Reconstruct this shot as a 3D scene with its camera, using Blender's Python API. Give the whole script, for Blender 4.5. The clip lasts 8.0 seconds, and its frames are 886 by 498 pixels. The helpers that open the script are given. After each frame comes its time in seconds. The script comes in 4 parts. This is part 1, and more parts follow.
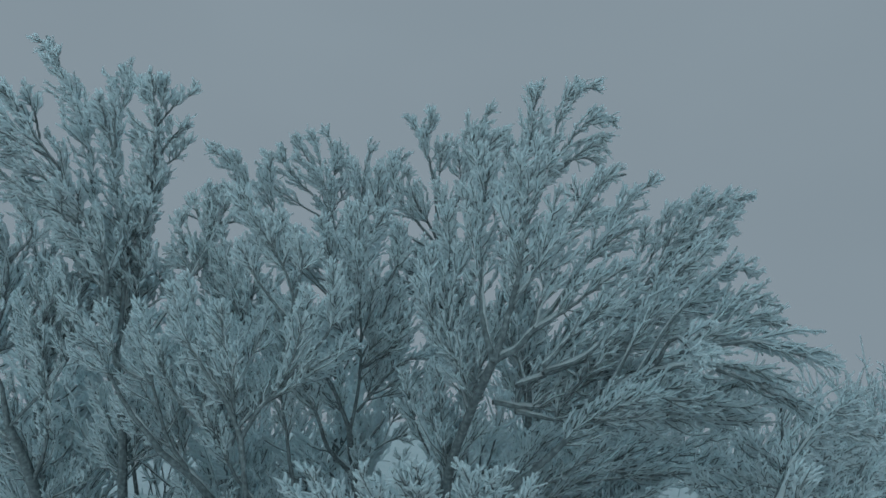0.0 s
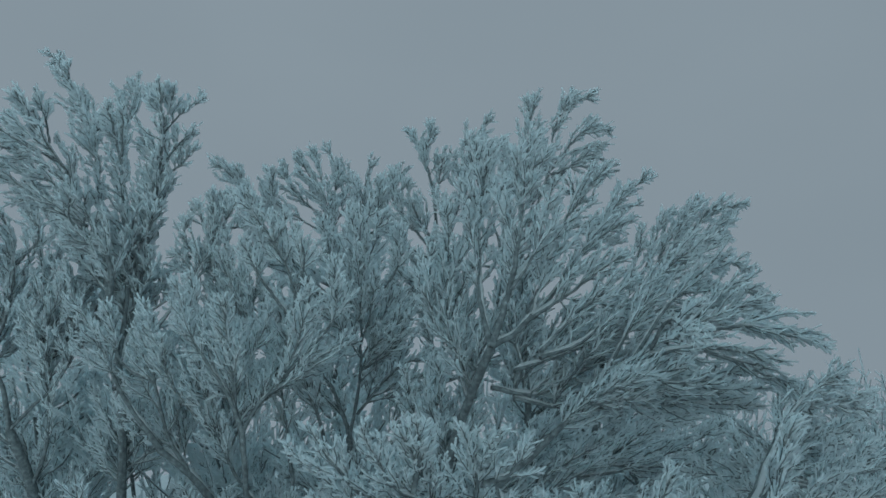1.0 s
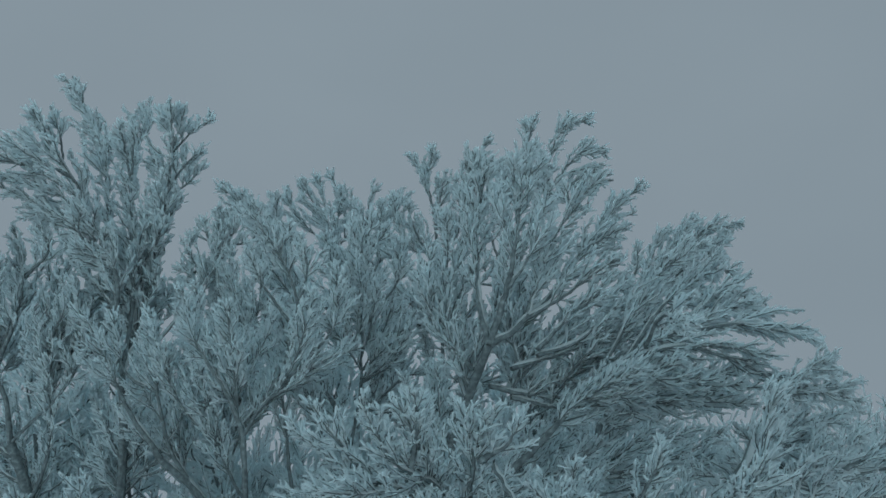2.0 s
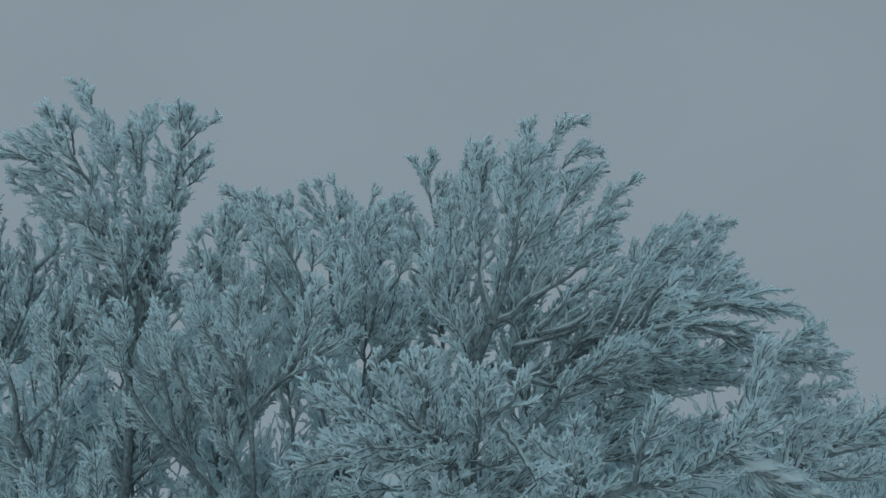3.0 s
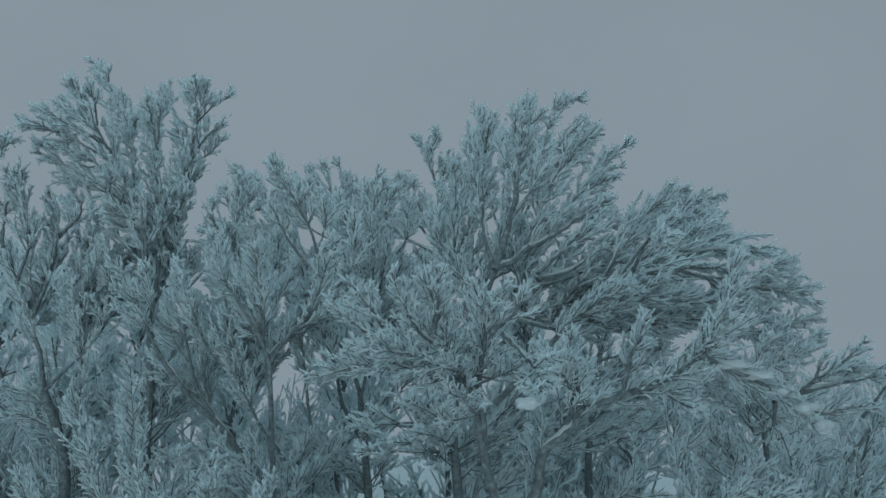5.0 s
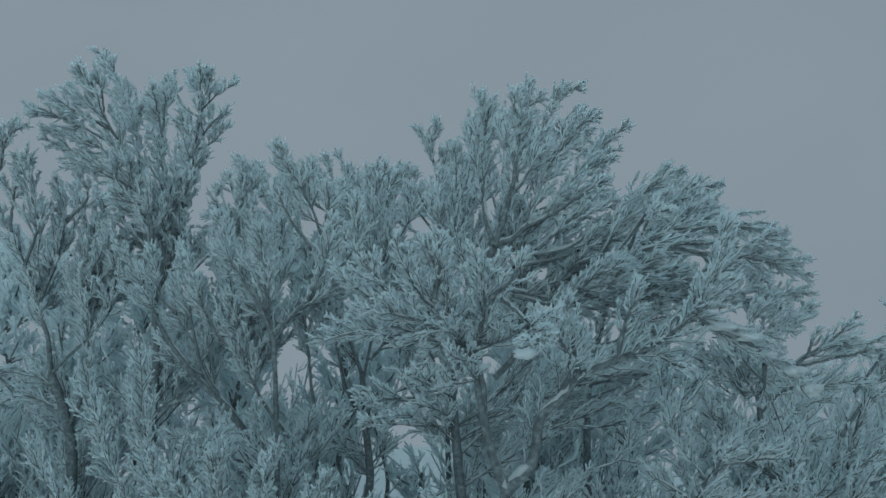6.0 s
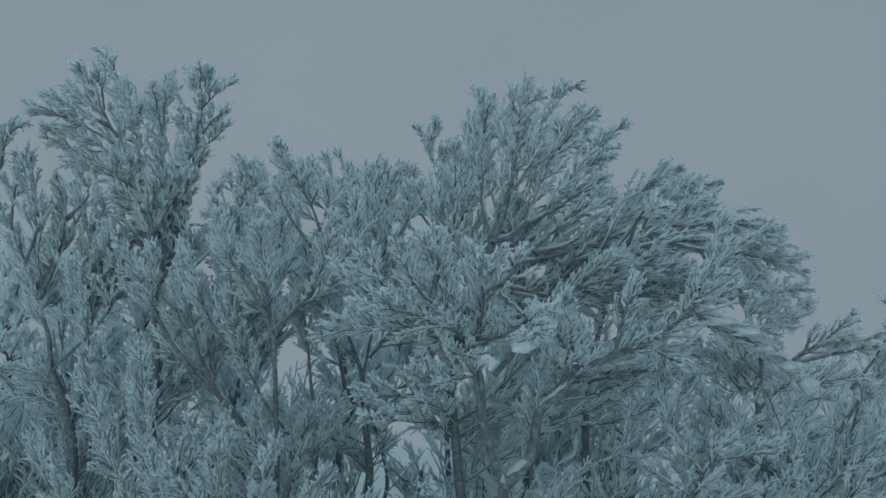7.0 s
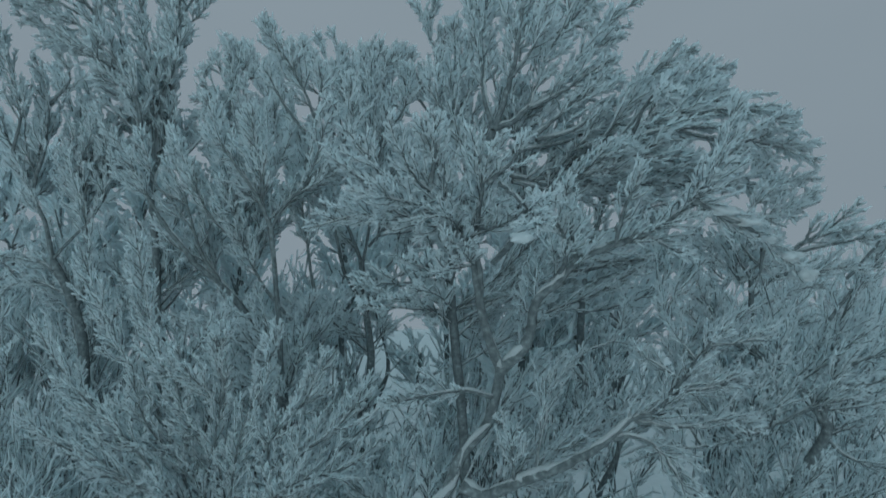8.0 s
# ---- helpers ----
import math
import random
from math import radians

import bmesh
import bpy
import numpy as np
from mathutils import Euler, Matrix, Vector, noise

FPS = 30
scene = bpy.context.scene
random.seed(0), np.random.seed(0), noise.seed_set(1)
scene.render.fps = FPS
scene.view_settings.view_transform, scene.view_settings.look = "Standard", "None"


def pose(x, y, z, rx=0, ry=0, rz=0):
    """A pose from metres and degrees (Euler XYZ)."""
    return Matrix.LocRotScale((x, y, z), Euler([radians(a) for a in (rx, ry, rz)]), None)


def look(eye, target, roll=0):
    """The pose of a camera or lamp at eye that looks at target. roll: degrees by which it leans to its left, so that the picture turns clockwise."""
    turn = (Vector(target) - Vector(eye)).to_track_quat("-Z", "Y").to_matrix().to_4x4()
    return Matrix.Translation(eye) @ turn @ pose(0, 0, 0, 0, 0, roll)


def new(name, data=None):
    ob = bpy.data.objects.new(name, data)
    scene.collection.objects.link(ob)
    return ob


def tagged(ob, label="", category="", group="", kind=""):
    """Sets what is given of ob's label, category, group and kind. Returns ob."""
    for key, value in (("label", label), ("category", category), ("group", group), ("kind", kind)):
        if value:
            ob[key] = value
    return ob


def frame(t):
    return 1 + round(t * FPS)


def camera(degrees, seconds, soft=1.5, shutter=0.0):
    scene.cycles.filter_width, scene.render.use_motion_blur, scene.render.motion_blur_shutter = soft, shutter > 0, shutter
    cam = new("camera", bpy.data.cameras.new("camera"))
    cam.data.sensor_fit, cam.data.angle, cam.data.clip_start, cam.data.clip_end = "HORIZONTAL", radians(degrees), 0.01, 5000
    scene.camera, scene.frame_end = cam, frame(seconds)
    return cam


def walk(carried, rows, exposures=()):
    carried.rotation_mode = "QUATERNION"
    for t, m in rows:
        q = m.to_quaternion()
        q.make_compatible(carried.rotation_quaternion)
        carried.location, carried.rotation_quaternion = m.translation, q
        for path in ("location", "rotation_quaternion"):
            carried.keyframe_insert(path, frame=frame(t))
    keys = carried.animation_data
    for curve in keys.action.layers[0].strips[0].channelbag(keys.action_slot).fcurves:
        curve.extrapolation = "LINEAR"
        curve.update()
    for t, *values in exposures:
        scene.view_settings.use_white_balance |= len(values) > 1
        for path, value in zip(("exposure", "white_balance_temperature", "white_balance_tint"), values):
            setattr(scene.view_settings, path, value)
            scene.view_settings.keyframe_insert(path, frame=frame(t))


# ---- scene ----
cam = camera(72.4, 8.0, soft=1.6, shutter=0.25)
PATH = [
    (0, (0.05, -0.018, 7.448), (0.043, 1.975, 7.282), 0.1),
    (0.5, (0.041, -0.124, 7.235), (0.034, 1.873, 7.114), 0.0),
    (1, (0.057, -0.194, 7.077), (0.051, 1.804, 7.007), 0.0),
    (1.5, (0.091, -0.28, 6.884), (0.078, 1.72, 6.881), 0.1),
    (2.8, (0.036, -0.548, 6.473), (0.031, 1.449, 6.582), 0.1),
    (3, (0.013, -0.59, 6.408), (0.012, 1.408, 6.516), 0.1),
    (3.5, (-0.018, -0.69, 6.269), (-0.017, 1.308, 6.374), 0.2),
    (4, (-0.019, -0.784, 6.145), (-0.017, 1.214, 6.249), 0.2),
    (4.5, (-0.056, -0.913, 6.032), (-0.053, 1.085, 6.134), 0.1),
    (6, (-0.066, -1.188, 5.631), (-0.066, 0.81, 5.733), 0.1),
    (6.5, (-0.054, -1.17, 5.613), (-0.055, 0.827, 5.715), 0.1),
    (7, (-0.055, -1.214, 5.601), (-0.055, 0.784, 5.702), 0.1),
    (7.2, (-0.052, -1.170, 5.603), (-0.052, 0.828, 5.695), 0.1),
    (7.5, (-0.046, -1.086, 5.606), (-0.045, 0.914, 5.601), 0.2),
    (7.7, (-0.045, -1.083, 5.601), (-0.043, 0.912, 5.495), 0.2),
    (8, (-0.043, -1.087, 5.593), (-0.041, 0.896, 5.33), 0.2),
]
walk(cam, [(t, look(eye, target, roll)) for t, eye, target, roll in PATH])

# ---- light: an even overcast winter sky at dusk ----
scene.cycles.max_bounces, scene.cycles.diffuse_bounces = 28, 26
SKY_LOW, SKY_HIGH, SKY_STRENGTH = (0.232, 0.291, 0.336, 1), (0.38, 0.61, 0.70, 1), 1.0
world = bpy.data.worlds.new("overcast")
scene.world = world
world.use_nodes = True
wn, wl = world.node_tree.nodes, world.node_tree.links
wn.clear()
w_out, w_bg = wn.new("ShaderNodeOutputWorld"), wn.new("ShaderNodeBackground")
w_co, w_sep, w_ramp = wn.new("ShaderNodeTexCoord"), wn.new("ShaderNodeSeparateXYZ"), wn.new("ShaderNodeValToRGB")
w_map, w_noise, w_mix = wn.new("ShaderNodeMapping"), wn.new("ShaderNodeTexNoise"), wn.new("ShaderNodeMixRGB")
w_ramp.color_ramp.elements[0].position, w_ramp.color_ramp.elements[0].color = 0.45, SKY_LOW
w_ramp.color_ramp.elements[1].position, w_ramp.color_ramp.elements[1].color = 0.95, SKY_HIGH
w_map.inputs["Scale"].default_value = (1.2, 1.2, 2.0)
w_noise.inputs["Scale"].default_value, w_noise.inputs["Detail"].default_value = 1.6, 3.0
w_mix.blend_type, w_mix.inputs["Fac"].default_value = "SOFT_LIGHT", 0.10
w_bg.inputs["Strength"].default_value = SKY_STRENGTH
wl.new(w_co.outputs["Generated"], w_sep.inputs[0])
wl.new(w_sep.outputs["Z"], w_ramp.inputs["Fac"])
wl.new(w_co.outputs["Generated"], w_map.inputs["Vector"])
wl.new(w_map.outputs["Vector"], w_noise.inputs["Vector"])
wl.new(w_ramp.outputs["Color"], w_mix.inputs["Color1"])
wl.new(w_noise.outputs["Fac"], w_mix.inputs["Color2"])
wl.new(w_mix.outputs["Color"], w_bg.inputs["Color"])
wl.new(w_bg.outputs[0], w_out.inputs["Surface"])

sun_data = bpy.data.lights.new("sun", "SUN")
sun_data.energy, sun_data.angle, sun_data.color = 1.12, radians(80), (0.70, 0.93, 1.0)
sun = new("sun", sun_data)
sun.matrix_world = look((-3, -16, 7), (0, 6, 4))


# ---- materials ----
def material(name, rough):
    m = bpy.data.materials.new(name)
    m.use_nodes = True
    nt = m.node_tree
    bsdf = nt.nodes["Principled BSDF"]
    bsdf.inputs["Roughness"].default_value = rough
    bsdf.inputs["Specular IOR Level"].default_value = 0.2
    return m, nt, bsdf


def noise_node(nt, scale, detail=3.0):
    co, n = nt.nodes.new("ShaderNodeTexCoord"), nt.nodes.new("ShaderNodeTexNoise")
    n.inputs["Scale"].default_value, n.inputs["Detail"].default_value = scale, detail
    nt.links.new(co.outputs["Object"], n.inputs["Vector"])
    return n


def ramp_node(nt, fac, stops):
    r = nt.nodes.new("ShaderNodeValToRGB")
    r.color_ramp.elements[0].position, r.color_ramp.elements[0].color = stops[0][0], (*stops[0][1], 1)
    r.color_ramp.elements[1].position, r.color_ramp.elements[1].color = stops[-1][0], (*stops[-1][1], 1)
    for p, c in stops[1:-1]:
        r.color_ramp.elements.new(p).color = (*c, 1)
    nt.links.new(fac, r.inputs["Fac"])
    return r


def bump(nt, bsdf, height, strength, distance):
    b = nt.nodes.new("ShaderNodeBump")
    b.inputs["Strength"].default_value, b.inputs["Distance"].default_value = strength, distance
    nt.links.new(height, b.inputs["Height"])
    nt.links.new(b.outputs[0], bsdf.inputs["Normal"])


def let_through(nt, bsdf, colour, share):
    """Light that seeps through loose ice crystals and leaves on the other side."""
    thin, mix = nt.nodes.new("ShaderNodeBsdfTranslucent"), nt.nodes.new("ShaderNodeMixShader")
    mix.inputs["Fac"].default_value = share
    nt.links.new(colour, thin.inputs["Color"])
    nt.links.new(bsdf.outputs[0], mix.inputs[1])
    nt.links.new(thin.outputs[0], mix.inputs[2])
    nt.links.new(mix.outputs[0], nt.nodes["Material Output"].inputs["Surface"])


def make_rime(name, dark, pale):
    """Hoar frost: each twig its own shade, with feathery crystals."""
    m, nt, bsdf = material(name, 0.85)
    geo = nt.nodes.new("ShaderNodeNewGeometry")
    tone = ramp_node(nt, geo.outputs["Random Per Island"], [(0.0, dark), (1.0, pale)])
    patch = ramp_node(nt, noise_node(nt, 1.7, 2.0).outputs["Fac"], [(0.3, (0.975, 0.98, 0.985)), (0.7, (1, 1, 1))])
    mul = nt.nodes.new("ShaderNodeMixRGB")
    mul.blend_type, mul.inputs["Fac"].default_value = "MULTIPLY", 1.0
    nt.links.new(tone.outputs["Color"], mul.inputs["Color1"])
    nt.links.new(patch.outputs["Color"], mul.inputs["Color2"])
    nt.links.new(mul.outputs["Color"], bsdf.inputs["Base Color"])
    bump(nt, bsdf, noise_node(nt, 55, 3.0).outputs["Fac"], 0.3, 0.008)
    let_through(nt, bsdf, mul.outputs["Color"], 0.72)
    return m


RIME = make_rime("rime", (0.885, 0.955, 0.97), (0.92, 0.97, 0.98))

SNOW, nt_, b_ = material("snow", 0.8)
tone_ = ramp_node(nt_, noise_node(nt_, 6).outputs["Fac"], [(0.3, (0.72, 0.77, 0.78)), (0.7, (0.79, 0.83, 0.84))])
nt_.links.new(tone_.outputs["Color"], b_.inputs["Base Color"])
bump(nt_, b_, noise_node(nt_, 35).outputs["Fac"], 0.5, 0.015)
let_through(nt_, b_, tone_.outputs["Color"], 0.6)

BARK, nt_, b_ = material("bark", 0.9)
tone_ = ramp_node(nt_, noise_node(nt_, 22, 5).outputs["Fac"],
                  [(0.30, (0.08, 0.096, 0.10)), (0.50, (0.13, 0.156, 0.162)), (0.66, (0.21, 0.245, 0.25)), (0.80, (0.46, 0.53, 0.54))])
nt_.links.new(tone_.outputs["Color"], b_.inputs["Base Color"])
bump(nt_, b_, noise_node(nt_, 60, 4).outputs["Fac"], 0.7, 0.01)

TWIG_BARK, nt_, b_ = material("twig_bark", 0.9)
tone_ = ramp_node(nt_, noise_node(nt_, 30, 2).outputs["Fac"], [(0.3, (0.09, 0.108, 0.112)), (0.8, (0.20, 0.235, 0.24))])
nt_.links.new(tone_.outputs["Color"], b_.inputs["Base Color"])


# ---- geometry helpers ----
RNG, SPREAD = np.random.default_rng(11), np.random.default_rng(5)
UP = np.array((0.0, 0.0, 1.0))
LEE = np.array((0.15, -0.96, -0.22))


def unit(v):
    return v / np.maximum(np.linalg.norm(v, axis=-1, keepdims=True), 1e-9)


def tubes(points, radii, sides, rough=0.0):
    """Tapered tubes along many lines of the same number of points: vertices, side faces and end caps."""
    n, k, _ = points.shape
    tangent = unit(np.gradient(points, axis=1))
    away = np.where(np.abs(tangent[:, :1, 2:]) > 0.85, np.array((1.0, 0.2, 0.0)), UP)
    across = unit(np.cross(tangent, np.broadcast_to(away, tangent.shape)))
    over = np.cross(across, tangent)
    turn = np.arange(sides) * 2 * np.pi / sides + RNG.uniform(0, 6.28, (n, 1, 1))
    r = radii[:, :, None] * (1 + RNG.uniform(-rough, rough, (n, k, sides)))
    verts = points[:, :, None] + (r * np.cos(turn))[..., None] * across[:, :, None] + (r * np.sin(turn))[..., None] * over[:, :, None]
    first = (np.arange(n) * k * sides)[:, None, None]
    ring, side = np.arange(k - 1)[None, :, None], np.arange(sides)[None, None, :]
    a, b = first + ring * sides + side, first + ring * sides + (side + 1) % sides
    quads = np.stack((a, b, b + sides, a + sides), -1).reshape(-1, 4)
    caps = ((np.arange(n) * k + k - 1) * sides)[:, None] + np.arange(sides)[None]
    return verts.reshape(-1, 3), quads, caps


def part(name, pieces, parent, label="", kind="", origin=(0, 0, 0)):
    """One mesh object under a thing or part, from (vertices, faces, caps, material) pieces."""
    mesh = bpy.data.meshes.new(name)
    verts, loops, totals, mats, used = [], [], [], [], []
    base = 0
    for v, quads, caps, mat in pieces:
        if mat not in used:
            used.append(mat)
            mesh.materials.append(mat)
        verts.append(v)
        for f in (quads, caps):
            if len(f):
                loops.append((f + base).ravel())
                totals.append(np.full(len(f), f.shape[1]))
                mats.append(np.full(len(f), used.index(mat)))
        base += len(v)
    verts, loops, totals, mats = np.concatenate(verts) - np.array(origin), np.concatenate(loops), np.concatenate(totals), np.concatenate(mats)
    mesh.vertices.add(len(verts))
    mesh.vertices.foreach_set("co", verts.astype(np.float32).ravel())
    mesh.loops.add(len(loops))
    mesh.loops.foreach_set("vertex_index", loops.astype(np.int32))
    mesh.polygons.add(len(totals))
    mesh.polygons.foreach_set("loop_start", np.concatenate(((0,), np.cumsum(totals)[:-1])).astype(np.int32))
    mesh.polygons.foreach_set("loop_total", totals.astype(np.int32))
    mesh.polygons.foreach_set("material_index", mats.astype(np.int32))
    mesh.polygons.foreach_set("use_smooth", np.ones(len(totals), dtype=bool))
    mesh.update(calc_edges=True)
    ob = new(name, mesh)
    ob.parent = parent
    return tagged(ob, label, kind=kind)


def along(points, u):
    """Places and directions at the shares u (n, m) of the lines points (n, k, 3)."""
    n, k, _ = points.shape
    f = np.clip(u, 0, 0.999) * (k - 1)
    i = f.astype(int)
    row = np.arange(n)[:, None]
    a, b = points[row, i], points[row, i + 1]
    return a + (b - a) * (f - i)[..., None], unit(b - a)


def smooth_line(points, count):
    """A soft curve through the given points, evenly sampled."""
    p = np.array(points, float)
    q = np.vstack((2 * p[0] - p[1], p, 2 * p[-1] - p[-2]))
    out = []
    for i in range(len(p) - 1):
        t = np.linspace(0, 1, 9)[:-1, None]
        a, b, c, d = q[i:i + 4]
        out.append(0.5 * (2 * b + (c - a) * t + (2 * a - 5 * b + 4 * c - d) * t ** 2 + (3 * b - a - 3 * c + d) * t ** 3))
    out = np.vstack((*out, p[-1:]))
    s = np.concatenate(((0,), np.cumsum(np.linalg.norm(np.diff(out, axis=0), axis=1))))
    grid = np.linspace(0, s[-1], count)
    return np.stack([np.interp(grid, s, out[:, j]) for j in range(3)], 1), s[-1]


def offshoots(points, shares, lengths, spread, lift, wind, k, wobble, loose=0.8):
    """Side shoots that leave the lines at the given shares in flat fans across the wind, lean forwards and bend."""
    place, ahead = along(points, shares)
    place, ahead, length = place.reshape(-1, 3), ahead.reshape(-1, 3), lengths.reshape(-1)
    n = len(place)
    flat = unit(np.cross(ahead, LEE + RNG.normal(0, 0.35, (n, 3))))
    sign = np.where(np.arange(n) % 2, 1.0, -1.0)[:, None]
    rise = unit(np.cross(flat, ahead))
    roll = RNG.normal(0, loose, (n, 1))
    side = flat * sign * np.cos(roll) + rise * np.sin(roll)
    angle = np.radians(RNG.normal(spread, 13, (n, 1)))
    way = unit(ahead * np.cos(angle) + side * np.sin(angle) + UP * lift + wind)
    bend = unit(ahead + UP * (lift + 0.05) + wind) - way
    s = np.linspace(0, 1, k)[None, :, None]
    out = place[:, None] + length[:, None, None] * (way[:, None] * s + 0.42 * bend[:, None] * s ** 2)
    out[:, 1:] += RNG.normal(0, 1, (n, k - 1, 3)) * (wobble * length)[:, None, None] * s[:, 1:]
    return out


# ---- trees ----
FULLNESS, THIN = 1.15, 0.75

class Tree:
    def __init__(self, label, size, group=""):
        self.label, self.size, self.ob, self.bones, self.group = label, size, None, [], group


def tree(label, size, group="frosted trees"):
    return Tree(label, size, group)


def bark_tube(line, length, r0, r1, sides):
    u = np.linspace(0, 1, len(line))
    r = r0 + (r1 - r0) * u ** 0.8
    return (*tubes(line[None], r[None], sides, 0.10), BARK), r


def bare_side(lines):
    """Across each line, the way to its lee side, where the wind left the bark bare."""
    t = unit(np.gradient(lines, axis=-2))
    return unit(LEE - t * (t @ LEE)[..., None])


def snow_ridge(line, r, lie, deep):
    """Snow lying on the upper side of a stem, lumpy and broken."""
    t = unit(np.gradient(line, axis=0))
    flatness = np.sqrt(1 - t[:, 2] ** 2)
    lump = 0.8 + 0.4 * np.sin(np.arange(len(line)) * RNG.uniform(0.5, 1.1) + RNG.uniform(0, 6)) * RNG.uniform(0.3, 1, len(line))
    thick = (r * (0.62 if deep else 0.85) + lie) * lump * np.clip(flatness * 1.5 if deep else flatness * 1.3 - 0.2, 0.2, 1)
    catch = np.array((0.45, -0.10 if deep else 0.50, 0.90))
    middle = line + unit(catch - t * (t @ catch)[:, None]) * (r * 0.55 + thick * 0.4)[:, None]
    thick[0] *= 0.4
    thick[-1] *= 0.5
    return (*tubes(middle[None], thick[None], 7 if r[0] > 0.03 else 5, 0.16), SNOW)


def trunk(tr, r, *points):
    line, length = smooth_line(points, 12 + 4 * len(points))
    base = Vector(points[0])
    tr.ob = new("beech_tree")
    tr.ob.location = base
    tagged(tr.ob, tr.label, "tree", tr.group)
    tr.origin = np.array(points[0])
    flare = np.concatenate(((1.35, 1.15), np.ones(len(line) - 2)))
    u = np.linspace(0, 1, len(line))
    radius = r * (1.2 - 0.6 * u) * flare
    ob = part("trunk", [(*tubes(line[None], radius[None], 12, 0.08), BARK)], tr.ob, origin=tr.origin)
    part("snow_ridge", [snow_ridge(line, radius, 0.006, tr.size < 0.65)], ob, "thick snow lying on the bark", origin=tr.origin)
    tr.bones.append(line[len(line) // 3:])


def rods(lines, radius, sides, wide=1.8, blunt=0.55):
    """Lumpy feathers of rime with blunt ends, broad across the wind and thinner along it."""
    n, k, _ = lines.shape
    lump = RNG.uniform(0.70, 1.30, (n, k))
    lump[:, 0] *= 0.75
    lump[:, -1] = blunt
    r = (radius * RNG.uniform(0.8, 1.2, (n, 1)) * lump)[..., None] * (1 + RNG.uniform(-0.2, 0.2, (n, k, sides)))
    tangent, thin = unit(np.gradient(lines, axis=1)), bare_side(lines)
    broad = np.cross(tangent, thin) * wide
    turn = np.arange(sides) * 2 * np.pi / sides + (np.pi / 6 if sides == 3 else np.pi / 4) + RNG.normal(0, 0.2, (n, 1, 1))
    verts = lines[:, :, None] + (r * np.cos(turn))[..., None] * broad[:, :, None] + (0.8 * r * np.sin(turn))[..., None] * thin[:, :, None]
    first = (np.arange(n) * k * sides)[:, None, None]
    ring, side = np.arange(k - 1)[None, :, None], np.arange(sides)[None, None, :]
    a, b = first + ring * sides + side, first + ring * sides + (side + 1) % sides
    quads = np.stack((a, b, b + sides, a + sides), -1).reshape(-1, 4)
    caps = ((np.arange(n) * k + k - 1) * sides)[:, None] + np.arange(sides)[None]
    return verts.reshape(-1, 3), quads, caps, RIME


def twigs(tr, line, length, start, droop, sparse, outer):
    """The rimed branchlets and twigs of one limb, each bare along its lee side."""
    s = tr.size
    hidden = s > 1.2 and not outer
    lift = 0.17 - 0.65 * droop
    wind = np.array((np.clip(0.06 + 0.08 * line[:, 0].mean(), -0.30, 0.22), 0.0, 0.0))
    rime = (0.013 if hidden else 0.0105) * s + 0.0005
    m = max(4, int(sparse * length / ((0.09 if hidden else 0.084) * s)))
    u = np.sort(RNG.uniform(start, 0.97, (1, m)), axis=1)
    long = np.clip(0.12 * s + 0.45 * (1 - u) * length, 0, 0.60 * s) * RNG.uniform(0.5, 1.25, u.shape)
    branch = offshoots(line[None], u, long, 40 - 30 * droop, lift, wind, 4, 0.07, 0.55)
    tip = line[-max(3, int(len(line) * 0.35)):]
    tip = np.stack([np.interp(np.linspace(0, 1, 4), np.linspace(0, 1, len(tip)), tip[:, j]) for j in range(3)], 1)[None]
    stems = np.concatenate((branch, tip))
    size = np.concatenate((long.ravel(), (np.linalg.norm(tip[0, -1] - tip[0, 0]),)))
    # short twigs on every branchlet
    count = np.clip((size / ((0.048 if hidden else 0.029) * s)).astype(int), 2, 20)
    twig = []
    for c in np.unique(count):
        pick = count == c
        v = (np.arange(c)[None] + RNG.uniform(0.1, 0.9, (pick.sum(), c))) / c * 0.82 + 0.14
        ln = s * RNG.uniform(0.05, 0.17, v.shape) * (1.25 - 0.6 * v)
        twig.append(offshoots(stems[pick], v, ln, 38, lift * 0.5, wind * 0.6, 3, 0.10, 0.3))
    twig = np.concatenate(twig)
    bark = twig + bare_side(twig) * rime * 0.42
    lumpy = RNG.random(len(twig)) < (0.6 if outer and s > 0.9 else 0.15)
    pieces = [rods(stems, rime * 0.95, 4), rods(twig[lumpy], rime, 3), rods(twig[~lumpy][:, ::2], rime * 0.95, 3, 1.8, 0.7)]
    if not hidden:
        core = rime * 0.66 * np.array((1.0, 0.9, 0.7, 0.3))
        pieces.append((*tubes(stems + bare_side(stems) * rime * 0.85, np.broadcast_to(core, stems.shape[:2]), 3, 0.2), TWIG_BARK))
        some = bark[RNG.random(len(twig)) < 0.3][:, :2]
        pieces.append((*tubes(some, np.broadcast_to(rime * np.array((0.42, 0.30)), some.shape[:2]), 3, 0.1), TWIG_BARK))
    return pieces


